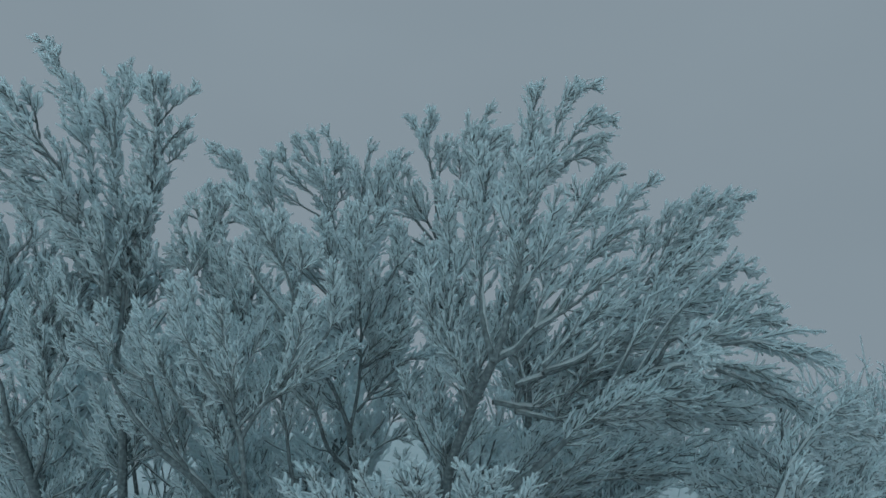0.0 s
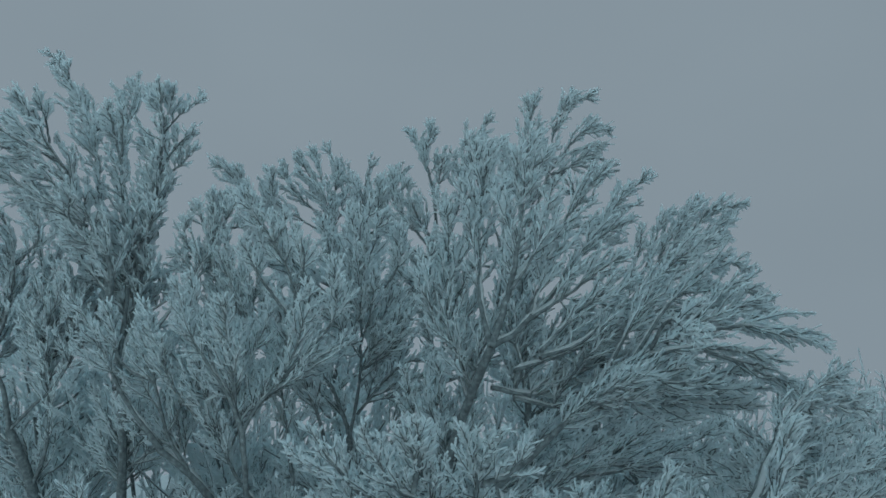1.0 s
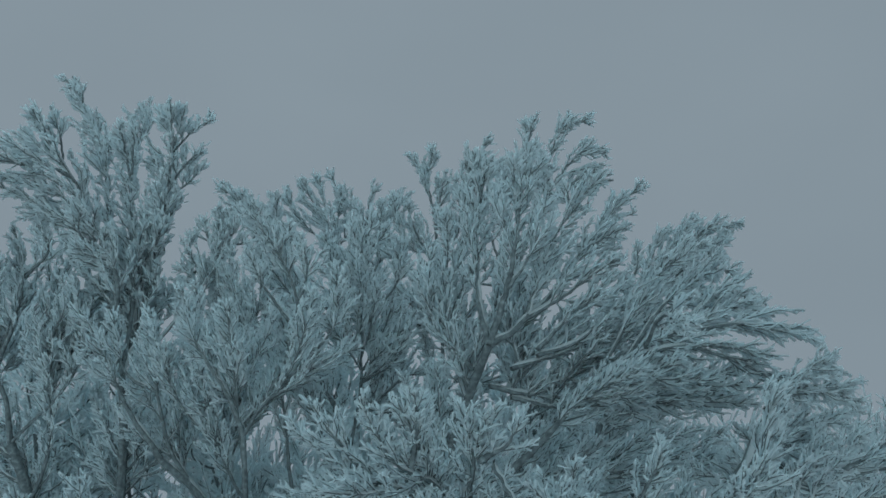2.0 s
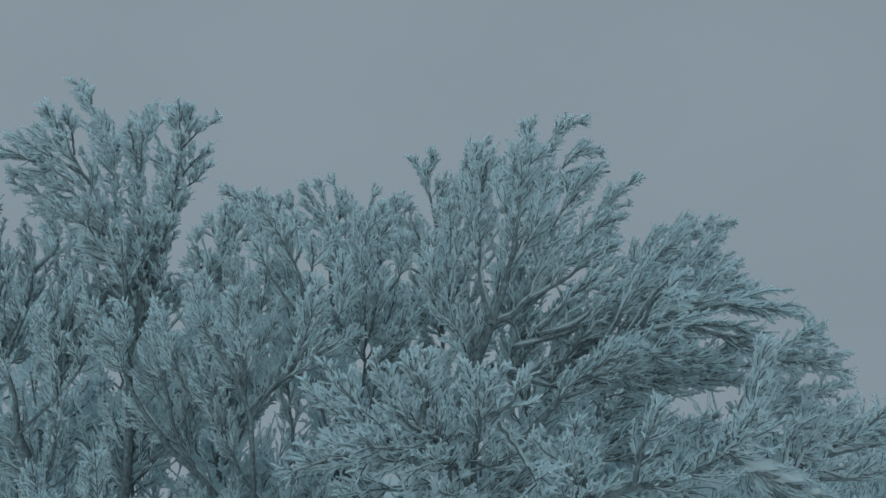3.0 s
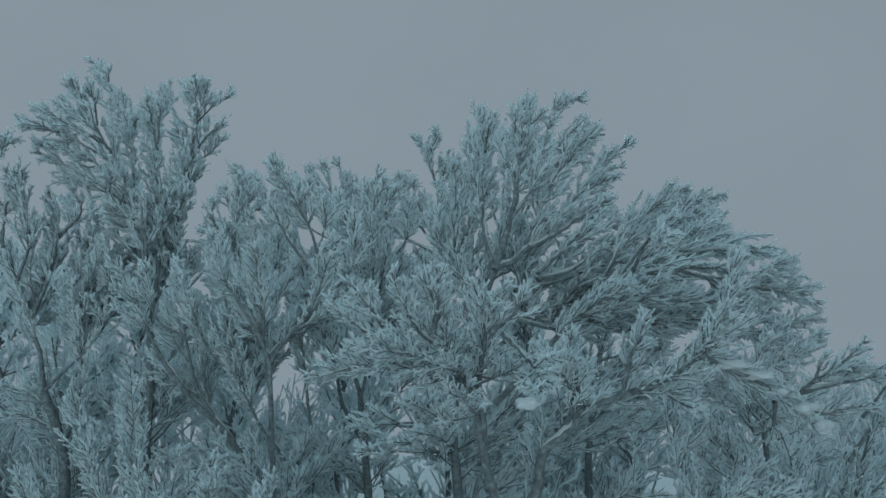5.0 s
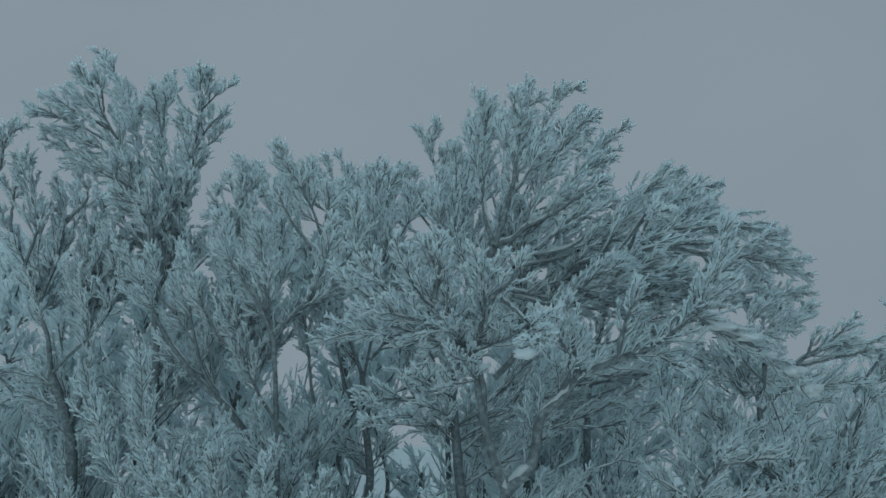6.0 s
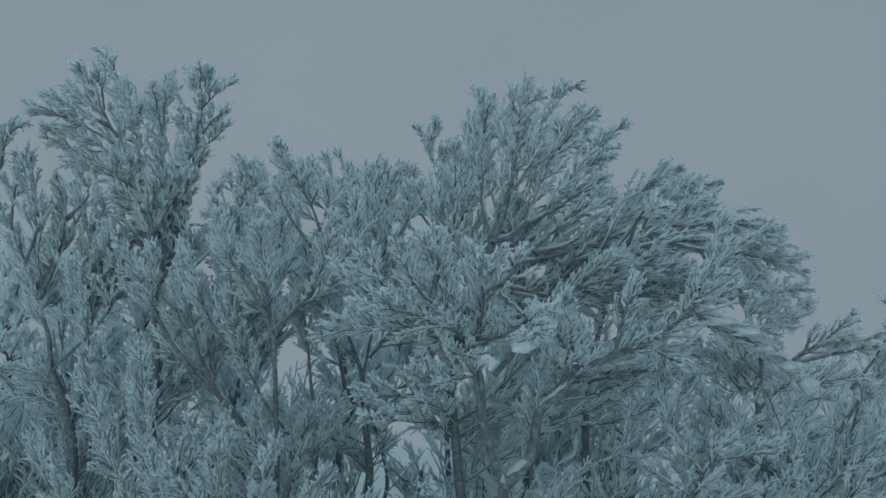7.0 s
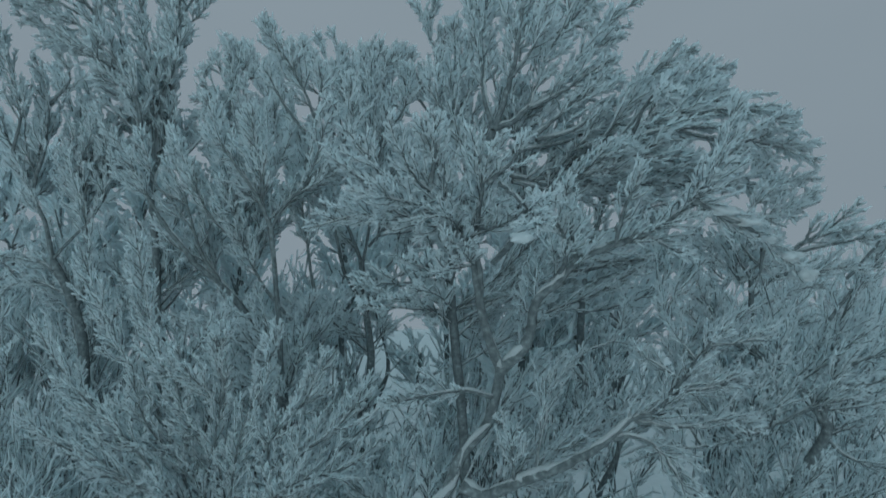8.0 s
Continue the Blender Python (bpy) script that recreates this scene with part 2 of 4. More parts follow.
def limb(tr, r, *points, droop=0.0, sparse=1.0, name="limb", start=0.25):
    line, length = smooth_line(points, 9 if name == "bough" else max(10, 4 * len(points)))
    s = tr.size
    keep = max(0.6, 1 - 0.08 * s / length)
    line = np.stack([np.interp(np.linspace(0, keep, len(line)), np.linspace(0, 1, len(line)), line[:, j]) for j in range(3)], 1)
    r *= 0.95 if s < 0.65 else 0.85
    line[1:-1] += RNG.normal(0, 0.006 * s, line[1:-1].shape)
    tip = 0.008 * s
    tube, radius = bark_tube(line, length, r, tip, 5 if r < 0.03 else 8)
    ob = part(name, [tube], tr.ob, origin=tr.origin)
    part("snow_ridge", [snow_ridge(line, radius, 0.006 * s, s < 0.65)], ob, "snow and rime lying along the bark", origin=tr.origin)
    part("rimed_spray", twigs(tr, line, length, start, droop, sparse, name == "limb"), ob, "fine twigs thick with white rime", "stuff", tr.origin)
    tr.bones.append(line)
    return ob


def crown(tr, centre, radii, count, root):
    """Further boughs that fill a part of the crown, each leaving the nearest limb."""
    bones = np.concatenate(tr.bones)
    for _ in range(round(count * (FULLNESS if centre[2] > 5.1 else THIN))):
        d = unit(RNG.normal(0, 1, 3)) * RNG.uniform(0.35, 1) ** 0.5
        end = np.array(centre) + d * np.array(radii)
        want = np.array(root) * 0.55 + end * 0.45 - UP * 0.15
        begin = bones[np.argmin(np.linalg.norm(bones - want, axis=1) + 0.8 * np.maximum(0, bones[:, 2] - end[2] + 0.1)
                                + SPREAD.uniform(0, 0.45, len(bones)))]
        mid = begin * 0.5 + end * 0.5 + RNG.normal(0, 0.07, 3) + (end - begin) * (1, 1, 0) * 0.08
        limb(tr, 0.015 * tr.size + 0.004, tuple(begin), tuple(mid), tuple(end), name="bough", start=0.12)


def pad(tr, place, size):
    """A soft cushion of snow caught in a fork or on a limb."""
    bm = bmesh.new()
    bmesh.ops.create_icosphere(bm, subdivisions=3, radius=1)
    for v in bm.verts:
        n = noise.noise(v.co * 1.6 + Vector(place)) * 0.5 + noise.noise(v.co * 4 + Vector(place)) * 0.25 + noise.noise(v.co * 11 + Vector(place)) * 0.10
        v.co *= 1 + n
        v.co.z *= 0.6 if v.co.z < 0 else 1
        v.co = Vector((v.co.x * size[0], v.co.y * size[1], v.co.z * size[2])) + Vector(place)
    verts = np.array([v.co[:] for v in bm.verts])
    faces = np.array([[v.index for v in f.verts] for f in bm.faces])
    bm.free()
    part("snow_cushion", [(verts, faces, np.zeros((0, 3), int), SNOW)], tr.ob, "smooth cushion of snow", origin=tr.origin)


# ---- ground ----
def make_ground():
    """One snow sheet: an uneven hilltop whose slopes fall away into the cloud on all sides."""
    step = np.concatenate((-np.geomspace(3000, 42, 14), np.linspace(-40, 40, 81), np.geomspace(42, 3000, 14)))
    gx, gy = np.meshgrid(step, step + 8, indexing="ij")
    gz = np.array([[0.22 * noise.noise(Vector((x * 0.16, y * 0.16, 0))) + 0.09 * noise.noise(Vector((x * 0.5, y * 0.5, 3))) for x, y in zip(rx, ry)] for rx, ry in zip(gx, gy)])
    out = np.maximum(0, np.hypot(gx, gy - 8) - 11.5)
    gz -= 1.5 * out * out / (out + 5)
    n = len(step)
    i = np.arange(n * n).reshape(n, n)
    quads = np.stack((i[:-1, :-1], i[1:, :-1], i[1:, 1:], i[:-1, 1:]), -1).reshape(-1, 4)
    ob = part("ground", [(np.stack((gx, gy, gz), -1).reshape(-1, 3), quads, np.zeros((0, 4), int), SNOW)], None)
    tagged(ob, "snow-covered hilltop under the frosted trees", "ground", kind="structure")


make_ground()

front = tree("frosted old beech with a forked trunk and snow-laden limbs", 0.6)
trunk(front, 0.068, (-0.75, 3.70, -0.10), (-0.72, 3.75, 1.20), (-0.60, 3.80, 2.20), (-0.03, 3.80, 2.80), (0.13, 3.85, 3.16), (0.34, 3.90, 3.39), (0.42, 3.90, 3.67), (0.46, 3.90, 3.92))
limb(front, 0.052, (0.46, 3.90, 3.89), (0.35, 3.89, 4.17), (0.29, 3.88, 4.41), (0.23, 3.86, 4.70), (0.18, 3.85, 4.98), (0.07, 3.75, 5.15), (-0.05, 3.50, 5.49), (-0.14, 3.30, 5.77), (-0.24, 3.20, 5.99), start=0.55)
limb(front, 0.04, (0.28, 3.90, 4.43), (0.26, 3.88, 4.74), (0.23, 3.85, 5.09), (0.27, 3.70, 5.44), (0.33, 3.50, 5.70), (0.42, 3.40, 5.90), start=0.5)
limb(front, 0.058, (0.46, 3.90, 3.89), (0.59, 3.88, 4.03), (0.69, 3.87, 4.18), (0.71, 3.85, 4.42), (0.77, 3.83, 4.56), (0.89, 3.82, 4.65), (1.05, 3.80, 4.85), (1.18, 3.70, 4.94), (1.33, 3.60, 5.02), (1.53, 3.30, 5.18), (1.68, 3.10, 5.38), (1.71, 2.85, 5.60), (1.82, 2.90, 5.89), start=0.36)
limb(front, 0.07, (0.13, 3.80, 2.90), (0.32, 3.75, 2.83), (0.57, 3.70, 2.97), (0.97, 3.60, 3.19), (1.28, 3.50, 3.45), (1.47, 3.50, 3.64), (1.65, 3.45, 3.69), (1.72, 3.40, 3.87), (1.97, 3.30, 3.96), (2.29, 3.30, 4.09), start=0.6)
limb(front, 0.026, (1.32, 3.50, 3.46), (1.48, 3.45, 3.51), (1.65, 3.40, 3.42), (1.82, 3.30, 3.17), (1.92, 3.30, 2.97))
limb(front, 0.022, (1.49, 3.50, 3.61), (1.77, 3.40, 3.60), (2.06, 3.30, 3.71), (2.45, 3.30, 3.65))
limb(front, 0.02, (0.73, 3.65, 3.04), (0.81, 3.80, 3.42), (0.93, 4.00, 3.74), (1.16, 4.10, 3.96), (1.32, 4.20, 4.01))
limb(front, 0.02, (0.57, 3.70, 2.97), (0.53, 3.60, 3.31), (0.48, 3.50, 3.54), (0.38, 3.45, 3.65))
limb(front, 0.03, (0.41, 3.90, 3.65), (0.12, 3.70, 3.79), (-0.19, 3.50, 3.81), (-0.48, 3.30, 3.82), (-0.63, 3.20, 3.70))
limb(front, 0.035, (1.68, 3.10, 5.38), (1.90, 3.30, 5.59), (2.34, 3.80, 5.81), (2.72, 4.10, 5.80), (3.07, 4.30, 5.74), (3.38, 4.40, 5.65), droop=0.4)
limb(front, 0.02, (2.34, 3.80, 5.81), (2.62, 4.00, 5.88), (3.00, 4.20, 5.97), droop=0.4)
limb(front, 0.02, (2.16, 3.60, 5.79), (2.53, 3.90, 5.95), (3.01, 4.20, 6.08), droop=0.4)
limb(front, 0.02, (2.72, 4.10, 5.80), (2.99, 4.25, 5.82), (3.35, 4.40, 5.83), droop=0.4)
limb(front, 0.025, (1.72, 3.10, 5.46), (1.82, 3.00, 5.70), (1.86, 3.00, 5.89), (1.96, 3.00, 6.11))
limb(front, 0.03, (1.68, 3.10, 5.38), (1.92, 3.15, 5.27), (2.14, 3.20, 5.18), (2.39, 3.40, 5.02), (2.61, 3.50, 4.87), (2.81, 3.60, 4.72), droop=0.3, start=0.03)
pad(front, (1.92, 3.15, 5.30), (0.12, 0.08, 0.045))
pad(front, (2.12, 3.20, 5.22), (0.11, 0.09, 0.05))
pad(front, (2.37, 3.40, 5.08), (0.10, 0.08, 0.05))
pad(front, (2.59, 3.50, 4.93), (0.12, 0.09, 0.06))
pad(front, (2.78, 3.60, 4.77), (0.11, 0.09, 0.07))
limb(front, 0.025, (1.68, 3.10, 5.38), (2.15, 3.60, 5.48), (2.52, 4.00, 5.52), (2.84, 4.30, 5.64))
limb(front, 0.025, (2.15, 3.60, 5.48), (2.71, 4.20, 5.45), (3.22, 4.60, 5.50), (3.62, 4.80, 5.51), droop=0.3)
limb(front, 0.02, (2.14, 3.20, 5.18), (2.60, 3.80, 5.23), (3.10, 4.30, 5.25), (3.46, 4.60, 5.44))
limb(front, 0.02, (2.10, 3.20, 5.21), (2.37, 3.60, 5.33), (2.63, 3.90, 5.41), (2.86, 4.20, 5.55))
limb(front, 0.02, (2.35, 3.40, 5.00), (2.44, 3.60, 4.76), (2.36, 3.80, 4.68))
limb(front, 0.03, (1.04, 3.80, 4.88), (0.96, 3.60, 5.14), (0.88, 3.50, 5.32), (0.89, 3.40, 5.54))
limb(front, 0.03, (0.88, 3.90, 4.64), (0.94, 3.70, 4.87), (0.86, 3.50, 5.15), (0.66, 3.30, 5.33), (0.53, 3.20, 5.50))
limb(front, 0.025, (1.31, 3.60, 5.01), (1.33, 3.50, 5.28), (1.39, 3.40, 5.50), (1.42, 3.40, 5.67))
limb(front, 0.025, (1.31, 3.60, 5.01), (1.51, 3.40, 5.08), (1.61, 3.20, 5.02), (1.77, 3.10, 5.00))
limb(front, 0.025, (1.72, 3.40, 3.87), (1.87, 3.30, 4.17), (1.94, 3.20, 4.37), (2.05, 3.10, 4.52))
limb(front, 0.03, (0.16, 3.85, 5.02), (-0.00, 3.60, 5.31), (-0.21, 3.40, 5.49), (-0.38, 3.30, 5.78), (-0.43, 3.20, 5.98))
limb(front, 0.03, (0.05, 3.75, 5.12), (-0.18, 3.50, 5.31), (-0.43, 3.40, 5.40), (-0.74, 3.50, 5.57), (-0.95, 3.45, 5.74))
limb(front, 0.025, (-0.38, 3.40, 5.40), (-0.59, 3.30, 5.69), (-0.78, 3.40, 5.91))
limb(front, 0.025, (-0.13, 3.40, 5.49), (-0.09, 3.30, 5.78), (-0.11, 3.20, 6.02))
limb(front, 0.025, (0.23, 3.85, 5.11), (0.26, 3.60, 5.40), (0.23, 3.50, 5.66), (0.14, 3.40, 5.92))
limb(front, 0.025, (0.30, 3.50, 5.49), (0.46, 3.30, 5.66), (0.54, 3.30, 5.87))
limb(front, 0.02, (0.38, 3.40, 5.49), (0.51, 2.90, 5.35), (0.52, 2.50, 5.27), (0.42, 2.30, 5.25))
crown(front, (-0.3, 3.5, 5.35), (0.95, 0.5, 0.42), 16, (0.0, 3.6, 5.0))
crown(front, (1.2, 4.4, 4.7), (0.8, 0.3, 0.5), 10, (0.8, 3.8, 4.4))
crown(front, (0.7, 4.5, 3.3), (1.6, 0.4, 0.7), 14, (-0.2, 3.8, 2.7))
crown(front, (2.0, 3.5, 4.4), (0.7, 0.6, 0.5), 12, (1.3, 3.3, 4.4))
crown(front, (2.4, 4.2, 5.05), (0.65, 0.4, 0.35), 14, (1.7, 3.4, 5.1))

middle = tree("tall frosted beech tree with a fan of upswept rimed shoots", 0.85)
trunk(middle, 0.065, (0.30, 6.20, -0.10), (0.25, 6.15, 2.00), (0.07, 6.10, 4.00), (0.10, 6.00, 4.67), (0.31, 5.60, 5.46), (0.48, 5.30, 5.99))
limb(middle, 0.045, (0.48, 5.30, 5.99), (0.57, 5.37, 6.24), (0.67, 5.43, 6.54), (0.74, 5.50, 6.90), (0.80, 5.70, 7.26), (0.88, 5.90, 7.65), (0.99, 5.95, 8.10))
limb(middle, 0.04, (0.48, 5.30, 5.99), (0.40, 5.60, 6.37), (0.41, 6.00, 6.79), (0.40, 6.20, 7.21), (0.47, 6.30, 7.54), (0.35, 6.30, 8.07))
limb(middle, 0.015, (0.47, 6.30, 7.54), (0.52, 6.30, 7.77), (0.57, 6.30, 7.98))
limb(middle, 0.04, (0.48, 5.30, 5.99), (0.83, 5.50, 6.21), (1.19, 6.00, 7.00), (1.52, 6.30, 7.38), (1.75, 6.40, 7.67), (2.04, 6.50, 7.71))
limb(middle, 0.035, (0.83, 5.50, 6.21), (1.13, 5.85, 6.41), (1.53, 6.20, 6.83), (1.98, 6.60, 7.34), (2.39, 6.68, 7.71))
limb(middle, 0.022, (1.53, 6.20, 6.83), (1.83, 6.30, 7.05), (2.15, 6.40, 7.18))
limb(middle, 0.03, (0.83, 5.50, 6.21), (1.24, 5.70, 6.42), (1.65, 5.80, 6.69), (1.96, 5.90, 6.85))
limb(middle, 0.03, (0.93, 5.30, 5.95), (1.35, 5.60, 6.29), (1.72, 5.70, 6.48), (2.02, 5.90, 6.64))
limb(middle, 0.03, (0.69, 5.30, 5.77), (1.22, 5.60, 5.87), (1.68, 5.70, 6.03), (2.03, 5.80, 6.12))
limb(middle, 0.03, (0.93, 5.30, 5.89), (1.32, 5.47, 5.99), (1.67, 5.63, 6.20), (1.95, 5.80, 6.34))
limb(middle, 0.02, (0.80, 5.70, 7.26), (0.76, 5.75, 7.57), (0.76, 5.80, 7.87))
limb(middle, 0.02, (0.86, 5.90, 7.58), (1.01, 5.90, 7.73), (1.17, 5.90, 7.83))
limb(middle, 0.03, (0.41, 6.00, 6.79), (0.29, 6.15, 7.18), (0.24, 6.30, 7.61))
limb(middle, 0.03, (0.31, 5.60, 5.46), (0.09, 5.80, 6.10), (0.10, 6.20, 6.83), (0.07, 6.40, 7.43))
limb(middle, 0.03, (0.34, 5.60, 5.71), (-0.04, 5.80, 6.10), (-0.11, 6.00, 6.59), (-0.05, 6.20, 7.03))
limb(middle, 0.035, (0.49, 5.40, 5.59), (0.97, 5.60, 5.47), (1.38, 5.80, 5.63), (1.70, 6.00, 5.76))
limb(middle, 0.03, (0.71, 5.50, 5.46), (1.22, 5.60, 5.34), (1.61, 5.70, 5.41), (1.96, 5.80, 5.53))
limb(middle, 0.02, (0.66, 5.30, 6.52), (0.88, 5.40, 6.82), (1.03, 5.60, 7.24), (1.13, 5.80, 7.55))
limb(middle, 0.02, (1.52, 6.30, 7.38), (1.41, 6.30, 7.49), (1.31, 6.30, 7.66))
limb(middle, 0.02, (0.74, 5.50, 6.90), (0.59, 5.60, 7.24), (0.64, 5.80, 7.62))
limb(middle, 0.045, (0.51, 5.50, 4.56), (1.05, 5.20, 5.23), (1.41, 5.20, 5.62), (1.78, 5.30, 5.88), (2.26, 5.40, 6.09), (2.85, 5.60, 6.32), (3.49, 5.85, 6.21), droop=0.4)
limb(middle, 0.03, (1.78, 5.30, 5.88), (2.26, 5.70, 6.35), (3.09, 6.50, 6.70), (3.74, 7.00, 6.56), droop=0.3)
limb(middle, 0.03, (1.41, 5.20, 5.62), (1.95, 5.70, 6.24), (2.36, 6.00, 6.69), (2.92, 6.16, 7.01))
limb(middle, 0.03, (1.78, 5.30, 5.88), (2.33, 5.20, 6.00), (2.62, 5.00, 6.01), (2.95, 4.82, 5.95), droop=0.4)
limb(middle, 0.025, (2.26, 5.40, 6.09), (2.76, 5.20, 6.20), (2.98, 4.90, 6.16), (3.38, 4.90, 6.09), droop=0.5)
limb(middle, 0.025, (2.33, 5.20, 6.00), (2.72, 5.00, 5.86), (3.17, 4.78, 5.61), droop=0.4)
limb(middle, 0.025, (2.26, 5.40, 6.09), (2.83, 5.80, 6.45), (3.48, 6.20, 6.36), droop=0.3)
limb(middle, 0.025, (1.93, 5.30, 5.97), (2.00, 5.00, 6.29), (1.90, 4.23, 6.22))
crown(middle, (2.5, 5.5, 5.7), (0.8, 0.6, 0.45), 14, (1.5, 5.3, 5.3))
crown(middle, (0.55, 6.1, 6.2), (0.7, 0.5, 0.65), 14, (0.4, 5.4, 5.4))
crown(middle, (1.9, 6.0, 5.5), (0.8, 0.5, 0.4), 12, (1.0, 5.5, 5.2))
crown(middle, (1.5, 5.9, 6.0), (0.7, 0.6, 0.6), 14, (0.6, 5.5, 5.4))
crown(middle, (0.7, 6.8, 4.6), (1.5, 0.7, 0.7), 16, (0.25, 6.1, 3.2))
crown(middle, (0.1, 6.8, 5.25), (0.65, 0.4, 0.5), 11, (0.2, 6.1, 4.2))
crown(middle, (2.6, 6.6, 4.6), (1.2, 0.8, 0.6), 12, (0.9, 6.2, 3.4))
crown(middle, (-0.8, 5.2, 4.55), (0.55, 0.3, 0.55), 8, (0.2, 5.9, 4.2))
crown(middle, (2.2, 5.0, 5.7), (0.55, 0.3, 0.25), 7, (0.9, 5.4, 5.4))

behind = tree("tall slender frosted beech tree standing behind the others", 1.15)
trunk(behind, 0.05, (0.10, 12.00, -0.10), (0.05, 12.00, 2.00), (0.02, 12.00, 3.33), (0.00, 12.00, 5.37), (-0.07, 12.00, 6.59), (-0.16, 12.00, 7.70))
limb(behind, 0.04, (-0.16, 12.00, 7.70), (-0.36, 12.10, 8.52), (-0.55, 12.20, 8.88), (-0.78, 12.30, 9.18))
limb(behind, 0.025, (-0.33, 12.10, 8.40), (-0.24, 12.10, 8.90), (-0.17, 12.10, 9.32))
limb(behind, 0.03, (-0.13, 12.00, 7.45), (-0.02, 12.00, 8.25), (0.10, 12.00, 8.75))
limb(behind, 0.04, (-0.07, 12.00, 6.59), (-0.56, 12.00, 7.45), (-0.69, 12.00, 7.94), (-0.60, 12.00, 8.09))
limb(behind, 0.04, (-0.07, 12.00, 6.47), (-0.87, 12.00, 7.44), (-0.97, 12.00, 7.94), (-1.02, 12.00, 8.26))
limb(behind, 0.03, (-0.05, 12.00, 6.34), (-1.23, 12.00, 7.07), (-1.24, 12.00, 7.81), (-1.32, 12.00, 8.21))
limb(behind, 0.03, (-0.97, 12.00, 7.69), (-0.75, 12.00, 7.94), (-0.65, 12.00, 8.09))
limb(behind, 0.03, (-0.07, 12.00, 6.59), (0.36, 12.00, 7.57), (0.29, 12.00, 8.32), (0.23, 12.00, 8.69))
crown(behind, (-0.6, 12, 6.0), (1.5, 0.8, 0.9), 16, (0.05, 12, 5.0))
crown(behind, (0.6, 12, 5.0), (1.9, 0.8, 1.0), 10, (0.05, 12, 3.6))

tall = tree("tall frosted beech with wind-combed shoots at its top", 1.05)
trunk(tall, 0.07, (1.50, 10.30, -0.15), (1.50, 10.30, 2.00), (1.50, 10.20, 4.94), (1.43, 10.20, 6.09), (1.33, 10.20, 6.95))
limb(tall, 0.035, (1.33, 10.20, 6.95), (1.36, 10.20, 7.70), (1.49, 10.20, 8.53), (1.51, 10.20, 8.90), (1.41, 10.20, 9.36))
limb(tall, 0.02, (1.51, 10.20, 8.90), (1.57, 10.20, 9.13), (1.64, 10.20, 9.39))
limb(tall, 0.035, (1.38, 10.20, 6.85), (1.83, 10.20, 7.98), (1.91, 10.20, 8.72), (2.17, 10.20, 9.22), (2.67, 10.20, 9.30))
limb(tall, 0.03, (1.87, 10.20, 8.07), (2.28, 10.20, 8.58), (2.55, 10.20, 8.77), (2.94, 10.20, 8.70), droop=0.2)
limb(tall, 0.025, (2.01, 10.20, 8.26), (2.42, 10.20, 8.44), (2.84, 10.20, 8.45), droop=0.2)
limb(tall, 0.03, (1.87, 10.20, 7.98), (2.29, 10.20, 8.12), (2.57, 10.20, 8.07), (2.65, 10.20, 7.91), droop=0.3)
limb(tall, 0.03, (1.92, 10.20, 7.89), (2.47, 10.20, 8.31), (2.83, 10.20, 8.21), droop=0.2)
limb(tall, 0.035, (1.05, 10.20, 6.47), (0.90, 10.20, 7.13), (0.61, 10.20, 7.88), (0.51, 10.20, 8.44), (0.70, 10.20, 8.81), (0.95, 10.20, 9.01))
limb(tall, 0.03, (0.61, 10.20, 7.88), (0.79, 10.20, 8.30), (0.98, 10.20, 8.53), (1.14, 10.20, 8.67))
limb(tall, 0.025, (0.56, 10.20, 8.16), (0.42, 10.20, 8.53), (0.42, 10.20, 8.71))
limb(tall, 0.03, (1.28, 10.20, 7.04), (1.13, 10.20, 7.70), (1.12, 10.20, 8.16), (1.07, 10.20, 8.58))
limb(tall, 0.03, (1.33, 10.20, 6.95), (1.64, 10.20, 7.70), (1.68, 10.20, 8.35), (1.67, 10.20, 8.81))
limb(tall, 0.03, (1.47, 10.20, 6.85), (2.03, 10.20, 7.04), (2.69, 10.20, 7.14), (3.29, 10.20, 7.24), droop=0.2)
limb(tall, 0.03, (1.00, 10.20, 6.38), (0.15, 10.20, 6.56), (0.05, 10.20, 7.22), (-0.14, 10.20, 7.78))
crown(tall, (1.4, 10.3, 7.0), (0.9, 0.4, 0.7), 10, (1.4, 10.2, 6.0))
crown(tall, (1.6, 10.3, 5.2), (1.5, 0.6, 1.0), 14, (1.4, 10.2, 3.8))

hazy = tree("distant frosted beech tree with short upright shoots along its crown", 1.35)
trunk(hazy, 0.07, (-2.80, 15.40, -0.10), (-2.80, 15.50, 2.00), (-2.76, 15.60, 3.47), (-2.96, 15.60, 5.92), (-3.05, 15.60, 7.48))
limb(hazy, 0.04, (-3.05, 15.60, 7.48), (-2.69, 15.60, 8.42), (-2.88, 15.60, 8.89), (-3.03, 15.60, 9.31))
limb(hazy, 0.03, (-2.98, 15.60, 7.17), (-3.39, 15.60, 8.26), (-3.63, 15.60, 8.73), (-3.83, 15.60, 9.14))
limb(hazy, 0.03, (-3.05, 15.60, 7.48), (-3.16, 15.60, 8.42), (-3.23, 15.60, 8.80), (-3.42, 15.60, 9.21))
limb(hazy, 0.03, (-2.98, 15.60, 6.85), (-2.37, 15.60, 7.95), (-2.38, 15.60, 8.42), (-2.51, 15.60, 8.74))
limb(hazy, 0.03, (-2.98, 15.60, 7.17), (-3.94, 15.60, 8.10), (-4.10, 15.60, 8.57), (-4.14, 15.60, 8.98))
limb(hazy, 0.03, (-2.98, 15.60, 6.85), (-4.40, 15.60, 7.78), (-4.49, 15.60, 8.26), (-4.58, 15.60, 8.73))
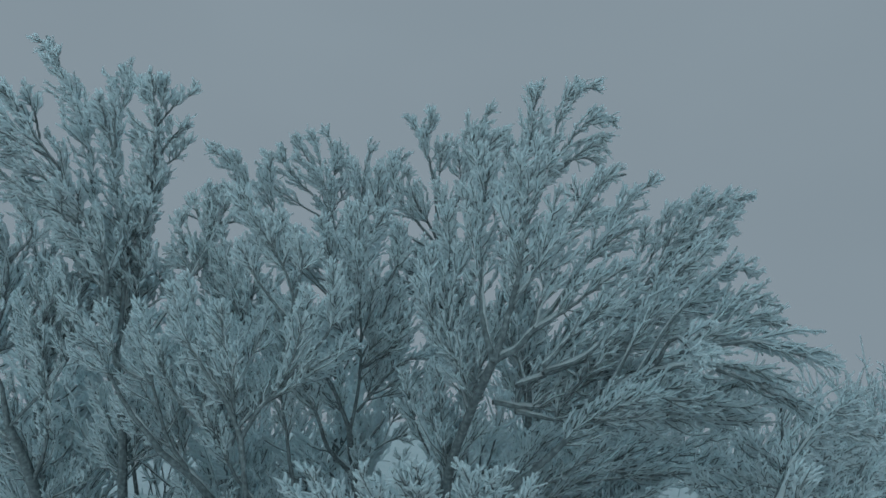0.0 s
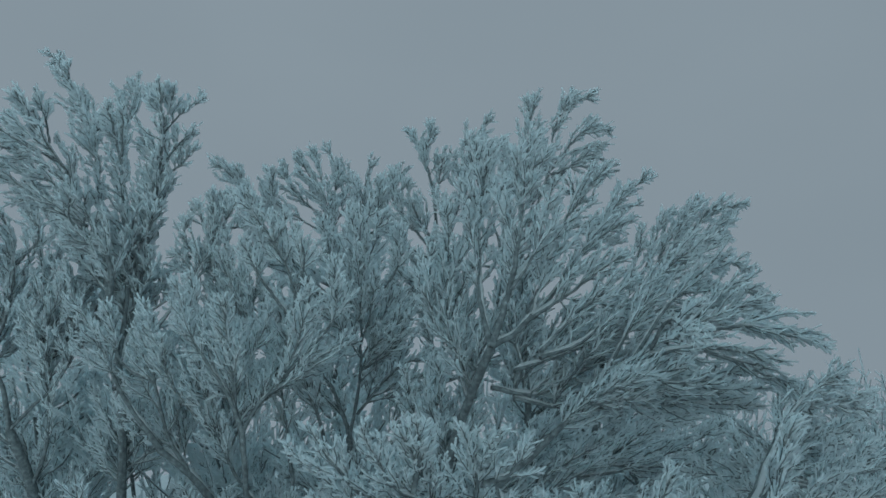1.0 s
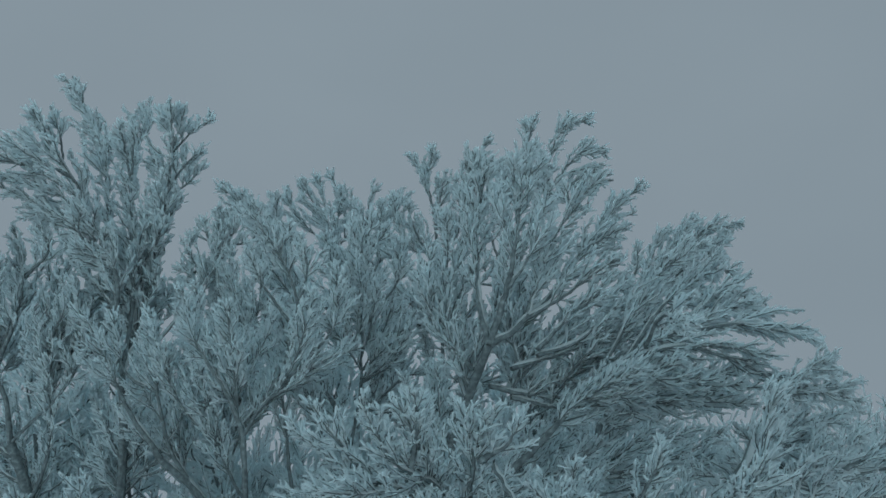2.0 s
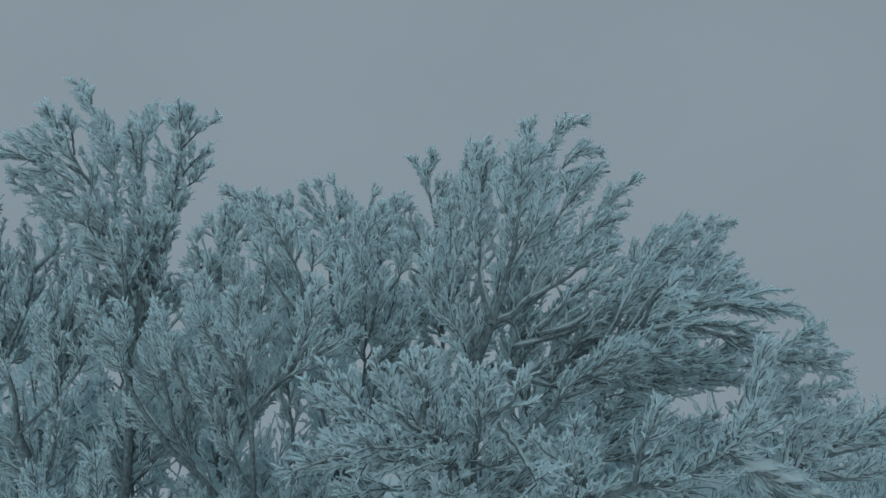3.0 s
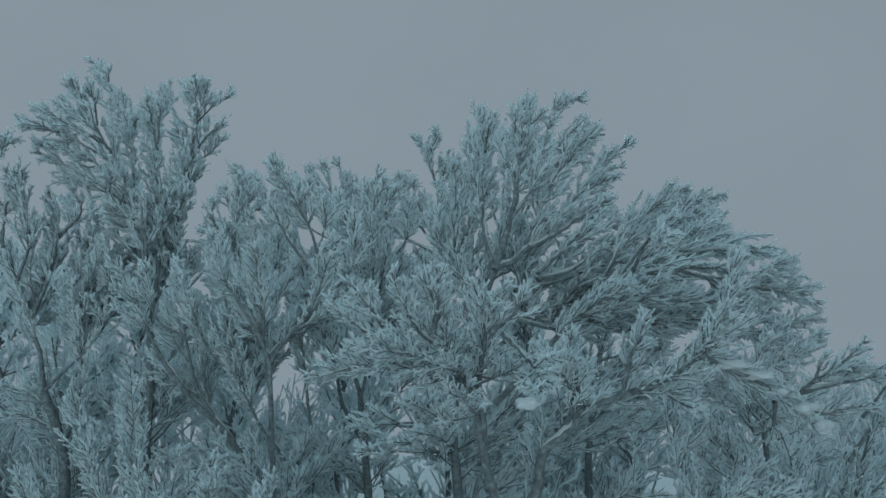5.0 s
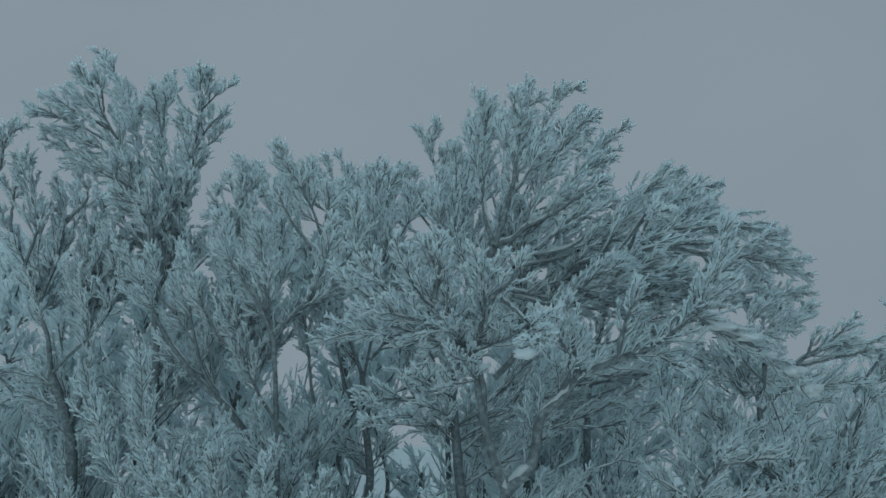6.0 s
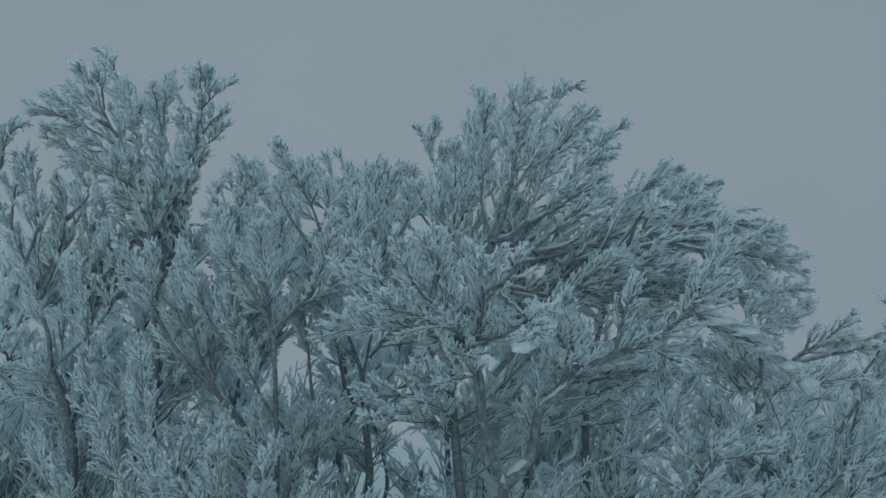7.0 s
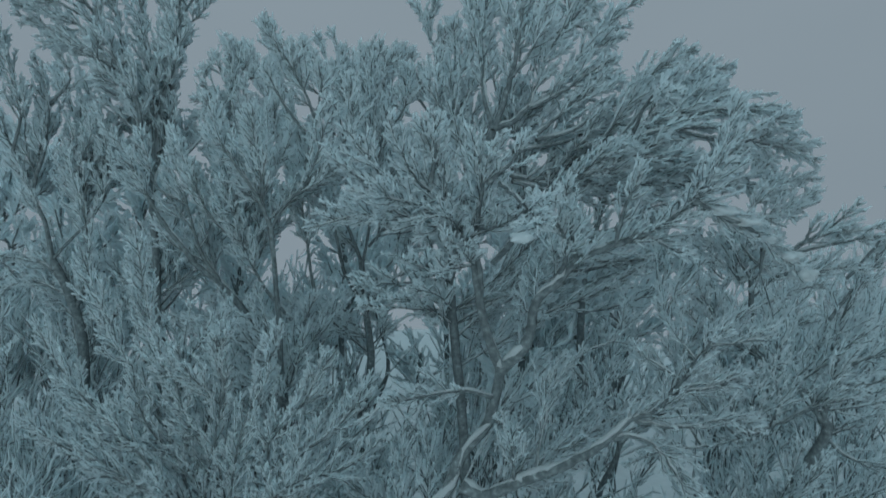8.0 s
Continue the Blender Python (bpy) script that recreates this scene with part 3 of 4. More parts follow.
limb(hazy, 0.03, (-2.61, 15.00, 5.17), (-1.97, 14.50, 7.41), (-1.86, 14.50, 8.20), (-1.59, 14.50, 8.89))
limb(hazy, 0.03, (-2.47, 15.00, 5.17), (-1.37, 13.90, 7.15), (-1.24, 13.90, 8.04), (-1.08, 13.90, 8.53))
limb(hazy, 0.025, (-1.24, 13.90, 7.92), (-0.99, 13.90, 8.30), (-0.76, 13.90, 8.53))
limb(hazy, 0.03, (-2.75, 15.00, 4.89), (-3.67, 13.80, 6.63), (-3.93, 13.80, 7.65), (-3.87, 13.80, 8.58))
limb(hazy, 0.03, (-2.75, 15.00, 4.89), (-3.84, 13.50, 6.52), (-4.38, 13.50, 7.76), (-4.65, 13.50, 8.60))
limb(hazy, 0.03, (-4.38, 13.50, 7.76), (-4.87, 13.50, 8.36), (-5.27, 13.50, 8.55))
limb(hazy, 0.025, (-2.60, 15.00, 6.15), (-2.94, 15.00, 7.81), (-3.69, 15.00, 8.56))
crown(hazy, (-3.0, 15.6, 6.4), (2.4, 0.8, 1.0), 20, (-2.8, 15.6, 5.0))

slender = tree("slender frosted tree with thin dark stems branching into fine rimed twigs", 0.9)
trunk(slender, 0.045, (-2.10, 6.40, -0.10), (-2.15, 6.40, 1.50), (-2.08, 6.30, 3.26), (-2.11, 6.30, 4.20), (-2.14, 6.30, 4.87))
limb(slender, 0.035, (-2.14, 6.30, 4.87), (-2.30, 6.35, 5.22), (-2.54, 6.40, 5.57), (-2.76, 6.50, 5.85), (-2.92, 6.60, 6.22), (-2.96, 6.60, 6.51), start=0.5)
limb(slender, 0.03, (-2.14, 6.30, 4.87), (-1.99, 6.37, 5.14), (-1.77, 6.43, 5.38), (-1.61, 6.50, 5.72), (-1.48, 6.50, 6.15), (-1.41, 6.50, 6.51), start=0.5)
limb(slender, 0.03, (-2.12, 6.30, 4.47), (-2.25, 6.40, 5.15), (-2.29, 6.40, 5.57), (-2.34, 6.40, 5.99), (-2.38, 6.40, 6.35), start=0.5)
limb(slender, 0.035, (-1.82, 6.80, 5.58), (-1.75, 7.10, 6.19), (-1.87, 7.20, 6.55), (-2.04, 7.20, 6.91), (-2.25, 7.20, 7.21), (-2.48, 7.20, 7.63), start=0.5)
limb(slender, 0.02, (-2.25, 7.20, 7.21), (-2.31, 7.20, 7.40), (-2.35, 7.20, 7.63))
limb(slender, 0.02, (-2.02, 7.20, 6.88), (-1.91, 7.20, 7.11), (-1.89, 7.20, 7.34))
limb(slender, 0.02, (-2.04, 7.20, 6.91), (-2.06, 7.20, 7.10), (-2.08, 7.20, 7.26))
limb(slender, 0.025, (-1.75, 7.10, 6.19), (-1.64, 7.10, 6.66), (-1.69, 7.10, 6.97), (-1.77, 7.10, 7.19))
limb(slender, 0.03, (-1.86, 7.10, 6.04), (-2.14, 7.10, 6.42), (-2.30, 7.10, 6.73), (-2.39, 7.10, 6.97), start=0.5)
limb(slender, 0.03, (-1.78, 6.50, 5.38), (-1.21, 6.60, 6.01), (-1.18, 6.60, 6.45), (-1.20, 6.60, 6.74), start=0.5)
crown(slender, (-1.9, 7.0, 5.8), (1.3, 0.5, 0.5), 16, (-2.1, 6.35, 4.8))
crown(slender, (-2.3, 7.0, 3.6), (1.2, 0.6, 0.9), 12, (-2.15, 6.4, 2.4))

leaning = tree("frosted beech with several leaning dark stems", 0.95)
trunk(leaning, 0.075, (-1.40, 8.60, -0.10), (-1.40, 8.60, 1.40), (-1.23, 8.70, 2.37), (-1.33, 8.80, 3.32), (-1.36, 8.60, 4.11))
limb(leaning, 0.05, (-1.33, 8.80, 3.32), (-1.52, 8.00, 3.99), (-1.55, 7.40, 4.68), (-1.69, 7.35, 5.11), (-1.82, 7.30, 5.46), (-1.95, 7.30, 5.89), (-2.11, 7.30, 6.37), start=0.5)
limb(leaning, 0.04, (-1.36, 8.60, 4.11), (-1.58, 8.60, 4.69), (-1.83, 8.60, 5.05), (-2.04, 8.60, 5.39), (-2.16, 8.60, 5.86), (-2.08, 8.60, 6.49), start=0.5)
limb(leaning, 0.035, (-1.34, 8.70, 3.61), (-0.91, 9.05, 4.01), (-0.80, 9.40, 4.43), (-0.67, 9.50, 4.91), (-0.71, 9.25, 5.60), (-0.84, 9.00, 6.25), start=0.5)
limb(leaning, 0.035, (-1.35, 8.60, 3.98), (-1.17, 8.40, 4.80), (-1.11, 8.20, 5.76), (-1.10, 8.00, 6.61), (-1.06, 7.90, 7.49), start=0.5)
limb(leaning, 0.02, (-1.10, 8.00, 6.78), (-1.19, 8.00, 7.13), (-1.21, 8.00, 7.40))
limb(leaning, 0.02, (-1.09, 8.00, 6.96), (-0.98, 8.00, 7.21), (-0.94, 8.00, 7.44))
limb(leaning, 0.02, (-1.09, 8.00, 6.87), (-0.81, 8.00, 7.13), (-0.75, 8.00, 7.35))
limb(leaning, 0.03, (-1.11, 8.20, 5.76), (-1.47, 8.20, 6.46), (-1.56, 8.20, 6.89), (-1.66, 8.20, 7.25), start=0.5)
limb(leaning, 0.03, (-1.11, 8.20, 5.85), (-0.64, 8.20, 6.46), (-0.56, 8.20, 6.90), (-0.60, 8.20, 7.17), start=0.5)
limb(leaning, 0.03, (-1.23, 8.60, 4.34), (-0.61, 8.60, 5.05), (-0.07, 8.60, 5.19), (0.11, 8.60, 5.15), start=0.5)
limb(leaning, 0.025, (-1.33, 8.80, 3.41), (-0.88, 8.80, 3.77), (-0.43, 8.80, 3.94), (0.03, 8.80, 4.03), sparse=0.5)
crown(leaning, (-1.2, 8.3, 6.0), (1.4, 0.6, 0.65), 18, (-1.4, 8.5, 4.6))
crown(leaning, (-1.1, 9.1, 4.9), (1.3, 0.5, 0.5), 12, (-1.4, 8.5, 4.0))
crown(leaning, (-1.4, 9.2, 3.6), (1.6, 0.7, 0.8), 12, (-1.4, 8.6, 2.4))

slanted = tree("frosted beech with a long slanting dark stem", 0.95)
trunk(slanted, 0.068, (-1.90, 7.40, -0.10), (-2.20, 7.40, 1.20), (-2.46, 7.40, 2.97), (-2.66, 7.40, 3.23), (-2.91, 7.40, 3.60), (-3.19, 7.40, 3.94), (-3.56, 7.40, 4.25))
limb(slanted, 0.05, (-3.56, 7.40, 4.25), (-3.96, 7.47, 4.77), (-4.25, 7.53, 5.24), (-4.55, 7.60, 5.81), (-4.81, 7.60, 6.21), start=0.5)
limb(slanted, 0.04, (-3.19, 7.40, 3.94), (-3.50, 7.45, 4.46), (-3.67, 7.50, 5.09), (-3.69, 7.50, 5.73), (-3.78, 7.50, 6.21), start=0.5)
limb(slanted, 0.045, (-2.46, 7.40, 2.97), (-2.06, 7.20, 3.25), (-2.28, 7.27, 3.61), (-2.52, 7.33, 3.85), (-2.81, 7.40, 4.39), (-2.98, 7.40, 4.94), (-3.08, 7.40, 5.57), start=0.5)
limb(slanted, 0.03, (-2.81, 7.40, 4.39), (-3.18, 7.40, 4.78), (-3.47, 7.40, 5.25), (-3.52, 7.40, 5.81), start=0.5)
limb(slanted, 0.04, (-2.06, 7.20, 3.29), (-1.86, 7.28, 3.77), (-1.93, 7.35, 4.41), (-2.04, 7.42, 5.18), (-2.23, 7.50, 5.82), start=0.5)
limb(slanted, 0.03, (-2.98, 7.40, 4.94), (-2.88, 7.40, 5.57), (-3.09, 7.40, 6.13), (-3.15, 7.40, 6.61), start=0.5)
limb(slanted, 0.03, (-3.67, 7.50, 5.09), (-4.08, 7.50, 5.32), (-4.19, 7.50, 5.81), (-4.23, 7.50, 6.21), start=0.5)
limb(slanted, 0.035, (-3.69, 7.50, 5.73), (-3.63, 8.60, 6.30), (-3.48, 9.20, 7.03), (-3.36, 9.30, 7.75), start=0.5)
limb(slanted, 0.025, (-3.58, 9.20, 6.88), (-3.54, 9.20, 7.32), (-3.50, 9.20, 7.67))
limb(slanted, 0.025, (-3.52, 9.30, 7.04), (-3.28, 9.30, 7.34), (-3.22, 9.30, 7.70))
limb(slanted, 0.025, (-3.58, 9.20, 6.88), (-3.73, 9.20, 7.22), (-3.77, 9.20, 7.51))
limb(slanted, 0.025, (-3.69, 9.00, 6.52), (-3.89, 9.00, 6.90), (-3.85, 9.00, 7.29))
limb(slanted, 0.025, (-3.52, 9.30, 7.04), (-3.03, 9.30, 7.14), (-2.94, 9.30, 7.49))
crown(slanted, (-3.3, 8.2, 5.3), (1.5, 0.7, 0.8), 22, (-3.0, 7.4, 4.2))
crown(slanted, (-3.2, 9.2, 6.4), (1.2, 0.6, 0.75), 16, (-3.3, 8.6, 5.2))
crown(slanted, (-3.0, 8.2, 3.2), (1.6, 0.7, 0.8), 12, (-2.6, 7.4, 2.6))

crownleft = tree("tall frosted beech tree with two plumed heads of thick rime", 1.1)
trunk(crownleft, 0.08, (-4.90, 8.60, -0.10), (-4.80, 8.60, 1.80), (-4.65, 8.50, 3.44), (-4.55, 8.35, 4.34), (-4.51, 8.20, 5.18))
limb(crownleft, 0.06, (-4.51, 8.20, 5.18), (-4.69, 8.30, 5.74), (-4.71, 8.40, 6.50), (-5.09, 8.50, 7.28), (-5.28, 8.30, 7.92), (-5.39, 8.00, 8.33), (-5.65, 7.80, 8.99))
limb(crownleft, 0.05, (-4.69, 8.30, 5.74), (-5.13, 9.00, 6.89), (-5.49, 9.50, 7.67), (-5.85, 10.00, 8.67), (-6.36, 10.40, 9.39), (-6.89, 10.70, 10.31))
limb(crownleft, 0.02, (-6.71, 10.60, 9.91), (-6.89, 10.60, 10.11), (-7.00, 10.60, 10.20))
limb(crownleft, 0.02, (-6.48, 10.40, 9.61), (-6.47, 10.40, 9.83), (-6.52, 10.40, 10.03))
limb(crownleft, 0.025, (-5.28, 8.30, 7.92), (-5.55, 8.15, 8.29), (-5.93, 8.00, 8.66))
limb(crownleft, 0.025, (-5.36, 8.30, 8.01), (-5.82, 8.30, 8.24), (-6.18, 8.30, 8.46), (-6.52, 8.30, 8.60))
limb(crownleft, 0.025, (-5.26, 8.40, 7.67), (-5.80, 8.43, 8.04), (-6.28, 8.47, 8.24), (-6.81, 8.50, 8.29))
limb(crownleft, 0.02, (-6.15, 8.40, 8.20), (-6.55, 8.45, 8.37), (-6.83, 8.50, 8.44))
limb(crownleft, 0.03, (-5.22, 8.50, 7.47), (-5.83, 8.50, 7.88), (-6.29, 8.50, 7.97), (-6.66, 8.50, 8.09))
limb(crownleft, 0.03, (-5.09, 8.50, 7.10), (-5.63, 8.50, 7.46), (-6.00, 8.50, 7.65), (-6.57, 8.50, 7.94))
limb(crownleft, 0.03, (-5.01, 8.50, 6.92), (-5.44, 8.50, 7.28), (-5.81, 8.50, 7.46), (-6.22, 8.50, 7.44))
limb(crownleft, 0.02, (-5.34, 8.10, 8.23), (-5.40, 8.10, 8.63), (-5.50, 8.10, 9.00))
limb(crownleft, 0.02, (-5.88, 10.00, 8.51), (-5.70, 10.00, 8.83), (-5.62, 10.00, 9.04))
limb(crownleft, 0.05, (-4.51, 8.20, 5.18), (-4.67, 8.80, 6.12), (-4.82, 9.00, 7.18), (-5.09, 9.50, 8.07), (-5.49, 10.50, 8.97), (-5.62, 11.20, 9.99))
limb(crownleft, 0.025, (-4.84, 9.00, 8.05), (-4.95, 9.00, 8.54), (-5.07, 9.00, 9.03))
limb(crownleft, 0.025, (-4.84, 9.00, 8.15), (-4.81, 9.00, 8.63), (-4.82, 9.00, 8.95))
limb(crownleft, 0.05, (-4.51, 8.20, 5.18), (-4.58, 9.00, 6.14), (-4.55, 9.30, 7.13), (-4.36, 9.15, 7.84), (-4.21, 9.00, 8.54), (-4.11, 8.70, 9.27))
limb(crownleft, 0.02, (-4.21, 9.00, 8.54), (-4.03, 8.95, 9.01), (-3.96, 8.90, 9.27))
limb(crownleft, 0.02, (-4.21, 9.00, 8.64), (-4.34, 9.00, 9.03), (-4.42, 9.00, 9.30))
limb(crownleft, 0.022, (-4.35, 9.20, 8.00), (-4.01, 9.20, 8.42), (-3.72, 9.20, 8.58))
limb(crownleft, 0.022, (-4.25, 9.10, 8.52), (-3.95, 9.15, 8.86), (-3.60, 9.20, 9.09))
limb(crownleft, 0.022, (-4.43, 9.30, 7.88), (-4.08, 9.30, 8.05), (-3.81, 9.30, 8.35))
limb(crownleft, 0.02, (-4.43, 9.30, 7.91), (-4.59, 9.30, 8.28), (-4.65, 9.30, 8.63))
limb(crownleft, 0.02, (-4.51, 9.30, 7.33), (-4.32, 9.30, 7.58), (-4.20, 9.30, 7.73))
crown(crownleft, (-4.9, 9.4, 6.7), (1.0, 0.5, 0.7), 16, (-4.6, 8.4, 5.4))
crown(crownleft, (-4.4, 9.2, 7.8), (0.4, 0.3, 0.5), 8, (-4.7, 9.1, 6.8))
crown(crownleft, (-5.2, 8.5, 7.4), (0.5, 0.3, 0.45), 6, (-5.1, 8.5, 6.6))
crown(crownleft, (-4.7, 9.1, 4.6), (1.6, 0.7, 0.8), 16, (-4.75, 8.5, 3.2))

edge = tree("frosted beech with a crooked dark trunk and drooping side limbs", 0.95)
trunk(edge, 0.1, (-6.00, 8.50, -0.10), (-5.95, 8.50, 1.60), (-5.90, 8.50, 2.82), (-5.98, 8.50, 3.30), (-6.12, 8.50, 3.74), (-6.28, 8.50, 4.13))
limb(edge, 0.05, (-6.28, 8.50, 4.13), (-6.34, 8.50, 4.66), (-6.53, 8.50, 5.21), (-6.76, 8.50, 5.87), (-7.00, 8.50, 6.38), (-7.25, 8.50, 6.91))
limb(edge, 0.04, (-6.12, 8.50, 3.74), (-6.48, 8.50, 4.08), (-6.84, 8.50, 4.17), (-7.29, 8.50, 4.08), droop=0.3)
limb(edge, 0.03, (-6.05, 8.50, 3.52), (-6.46, 8.50, 3.73), (-6.82, 8.50, 3.77), (-7.17, 8.50, 3.60), droop=0.3)
limb(edge, 0.04, (-5.98, 8.50, 3.30), (-5.75, 8.50, 3.87), (-5.70, 8.50, 4.67), (-5.82, 8.50, 5.38), (-6.02, 8.50, 6.01))
limb(edge, 0.04, (-6.53, 8.50, 5.21), (-6.29, 8.50, 5.82), (-6.14, 8.50, 6.55), (-6.25, 8.50, 7.09), (-6.36, 8.50, 7.37))
limb(edge, 0.035, (-6.69, 8.40, 5.86), (-6.43, 8.27, 6.43), (-6.45, 8.13, 6.95), (-6.42, 8.00, 7.45), (-6.48, 8.00, 7.69))
limb(edge, 0.03, (-6.78, 8.20, 6.36), (-6.76, 8.20, 6.96), (-6.65, 8.20, 7.31), (-6.80, 8.20, 7.65))
limb(edge, 0.03, (-6.87, 8.00, 6.84), (-6.86, 8.00, 7.36), (-6.75, 8.00, 7.80), (-6.63, 8.00, 8.10))
limb(edge, 0.02, (-6.79, 8.00, 7.71), (-6.62, 8.00, 7.93), (-6.45, 8.00, 7.90))
limb(edge, 0.035, (-6.14, 8.50, 6.55), (-5.79, 8.50, 6.92), (-5.89, 8.50, 7.28), (-5.92, 8.50, 7.46))
limb(edge, 0.035, (-6.28, 8.50, 4.13), (-5.44, 8.50, 5.02), (-5.29, 8.50, 5.92), (-5.41, 8.50, 6.64))
limb(edge, 0.03, (-6.07, 9.00, 6.51), (-6.80, 10.00, 7.12), (-7.30, 10.70, 7.78))
limb(edge, 0.03, (-6.21, 8.80, 6.02), (-6.08, 9.50, 6.76), (-6.49, 10.00, 7.34))
crown(edge, (-6.1, 9.0, 6.2), (1.3, 0.7, 0.8), 22, (-6.2, 8.5, 4.8))
crown(edge, (-6.8, 9.1, 4.2), (1.6, 0.8, 0.8), 14, (-6.1, 8.5, 2.8))
crown(edge, (-5.4, 9.1, 3.2), (1.2, 0.7, 0.7), 10, (-5.9, 8.5, 2.2))

bent = tree("windswept frosted beech with sprays bent to one side", 1.05)
trunk(bent, 0.07, (2.40, 9.50, -0.10), (2.45, 9.50, 1.80), (2.46, 9.50, 3.49), (2.68, 9.60, 4.54), (2.96, 9.70, 5.52))
limb(bent, 0.045, (2.96, 9.70, 5.52), (3.35, 9.80, 6.08), (3.69, 9.90, 6.40), (4.23, 10.10, 6.99), (4.73, 10.30, 7.39), (5.43, 10.60, 7.48), droop=0.3)
limb(bent, 0.035, (3.19, 9.80, 5.93), (3.48, 9.87, 6.65), (3.66, 9.93, 7.17), (3.86, 10.00, 7.43))
limb(bent, 0.03, (3.69, 9.90, 6.40), (3.98, 10.00, 7.03), (4.24, 10.10, 7.46), (4.52, 10.20, 7.66))
limb(bent, 0.03, (3.35, 9.80, 6.08), (3.74, 9.90, 6.76), (4.04, 10.00, 7.18), (4.34, 10.10, 7.54))
limb(bent, 0.03, (4.19, 10.00, 6.98), (4.58, 10.20, 7.38), (4.93, 10.40, 7.59))
limb(bent, 0.03, (3.69, 9.90, 6.40), (4.38, 10.10, 6.83), (4.89, 10.30, 7.18), (5.24, 10.50, 7.35))
limb(bent, 0.03, (3.40, 9.80, 6.08), (4.22, 9.97, 6.56), (4.71, 10.13, 6.84), (5.01, 10.30, 6.93))
limb(bent, 0.03, (3.01, 9.70, 5.62), (3.62, 9.70, 5.98), (4.02, 9.70, 6.13), (4.52, 9.70, 6.24))
limb(bent, 0.025, (2.96, 9.70, 5.52), (3.17, 9.70, 6.43), (3.25, 9.70, 6.83), (3.26, 9.70, 7.19))
limb(bent, 0.03, (2.78, 9.60, 4.93), (2.64, 9.60, 5.72), (2.69, 9.60, 6.02), (2.84, 9.60, 6.22))
limb(bent, 0.03, (2.78, 9.60, 5.03), (2.39, 9.60, 5.62), (2.30, 9.60, 5.92))
crown(bent, (3.9, 9.9, 5.7), (0.8, 0.5, 0.6), 12, (2.9, 9.7, 5.0))
crown(bent, (3.3, 9.8, 5.0), (1.2, 0.5, 0.6), 12, (2.7, 9.6, 4.2))
crown(bent, (3.0, 9.6, 4.0), (1.6, 0.7, 0.9), 16, (2.5, 9.5, 3.0))

thin = tree("thin frosted sapling with a straight dark stem", 0.9)
trunk(thin, 0.06, (4.30, 8.00, -0.10), (4.25, 8.00, 1.20), (4.79, 8.00, 2.49), (4.74, 8.00, 3.06), (4.69, 8.00, 3.63), (4.66, 8.00, 4.04))
limb(thin, 0.03, (4.66, 8.00, 4.04), (4.63, 8.00, 4.38), (4.59, 8.00, 4.79), (4.56, 8.00, 5.12))
limb(thin, 0.025, (4.74, 8.00, 3.06), (4.35, 8.00, 3.30), (4.11, 8.00, 3.63), (3.91, 8.00, 4.04))
limb(thin, 0.025, (4.71, 8.00, 3.47), (5.11, 8.00, 3.64), (5.53, 8.00, 3.81), (5.94, 8.00, 3.85))
limb(thin, 0.025, (4.76, 8.00, 2.82), (5.26, 8.00, 3.15), (5.68, 8.00, 3.31), (6.17, 8.00, 3.40))
limb(thin, 0.025, (4.75, 8.00, 2.74), (4.35, 8.00, 2.90), (4.02, 8.00, 2.89))
limb(thin, 0.025, (4.69, 8.00, 3.63), (5.03, 8.00, 3.96), (5.37, 8.00, 4.13), (5.71, 8.00, 4.30))
limb(thin, 0.02, (4.66, 8.00, 3.96), (4.20, 8.00, 3.96), (3.96, 8.00, 4.29))
crown(thin, (4.6, 8, 3.0), (1.6, 0.8, 0.7), 14, (4.3, 8, 2.2))

outer = tree("low frosted beech with a forked dark trunk and wide rimed sprays", 0.8)
trunk(outer, 0.09, (3.90, 5.90, -0.10), (3.85, 5.90, 0.90), (4.60, 5.90, 2.35), (4.55, 5.90, 2.59))
limb(outer, 0.04, (4.55, 5.90, 2.59), (4.45, 5.90, 2.76), (4.40, 5.90, 2.89), (4.20, 5.90, 3.04), (3.92, 5.90, 3.31))
limb(outer, 0.05, (4.57, 5.90, 2.61), (4.62, 5.90, 2.98), (4.67, 5.90, 3.17), (4.60, 5.90, 3.39), (4.67, 5.90, 3.73), (4.82, 5.90, 4.23), (5.04, 5.90, 4.63), (5.25, 5.90, 5.12))
limb(outer, 0.035, (4.63, 5.90, 3.22), (4.90, 5.90, 3.32), (5.22, 5.90, 3.43), (5.66, 5.90, 3.67))
limb(outer, 0.03, (4.60, 5.90, 2.84), (5.07, 5.90, 2.94), (5.46, 5.90, 2.98))
limb(outer, 0.03, (3.78, 5.60, 4.62), (3.93, 5.54, 4.78), (4.11, 5.48, 4.91), (4.26, 5.42, 5.07), (4.34, 5.36, 5.21), (4.47, 5.30, 5.27))
limb(outer, 0.03, (3.91, 5.50, 4.79), (4.17, 5.43, 4.94), (4.40, 5.37, 4.95), (4.71, 5.30, 5.00))
limb(outer, 0.03, (3.81, 5.60, 4.65), (4.14, 5.53, 4.76), (4.46, 5.47, 4.84), (4.75, 5.40, 4.91))
limb(outer, 0.025, (3.94, 5.50, 4.82), (4.00, 5.50, 5.00), (4.10, 5.50, 5.12))
limb(outer, 0.025, (3.68, 5.60, 4.50), (3.50, 5.60, 4.74), (3.51, 5.60, 4.99), (3.64, 5.60, 5.17))
limb(outer, 0.03, (3.80, 5.60, 4.44), (4.11, 5.60, 4.44), (4.42, 5.60, 4.51), (4.78, 5.60, 4.45))
limb(outer, 0.03, (4.53, 5.90, 3.83), (4.79, 5.90, 4.21), (5.03, 5.90, 4.53), (5.27, 5.90, 4.98))
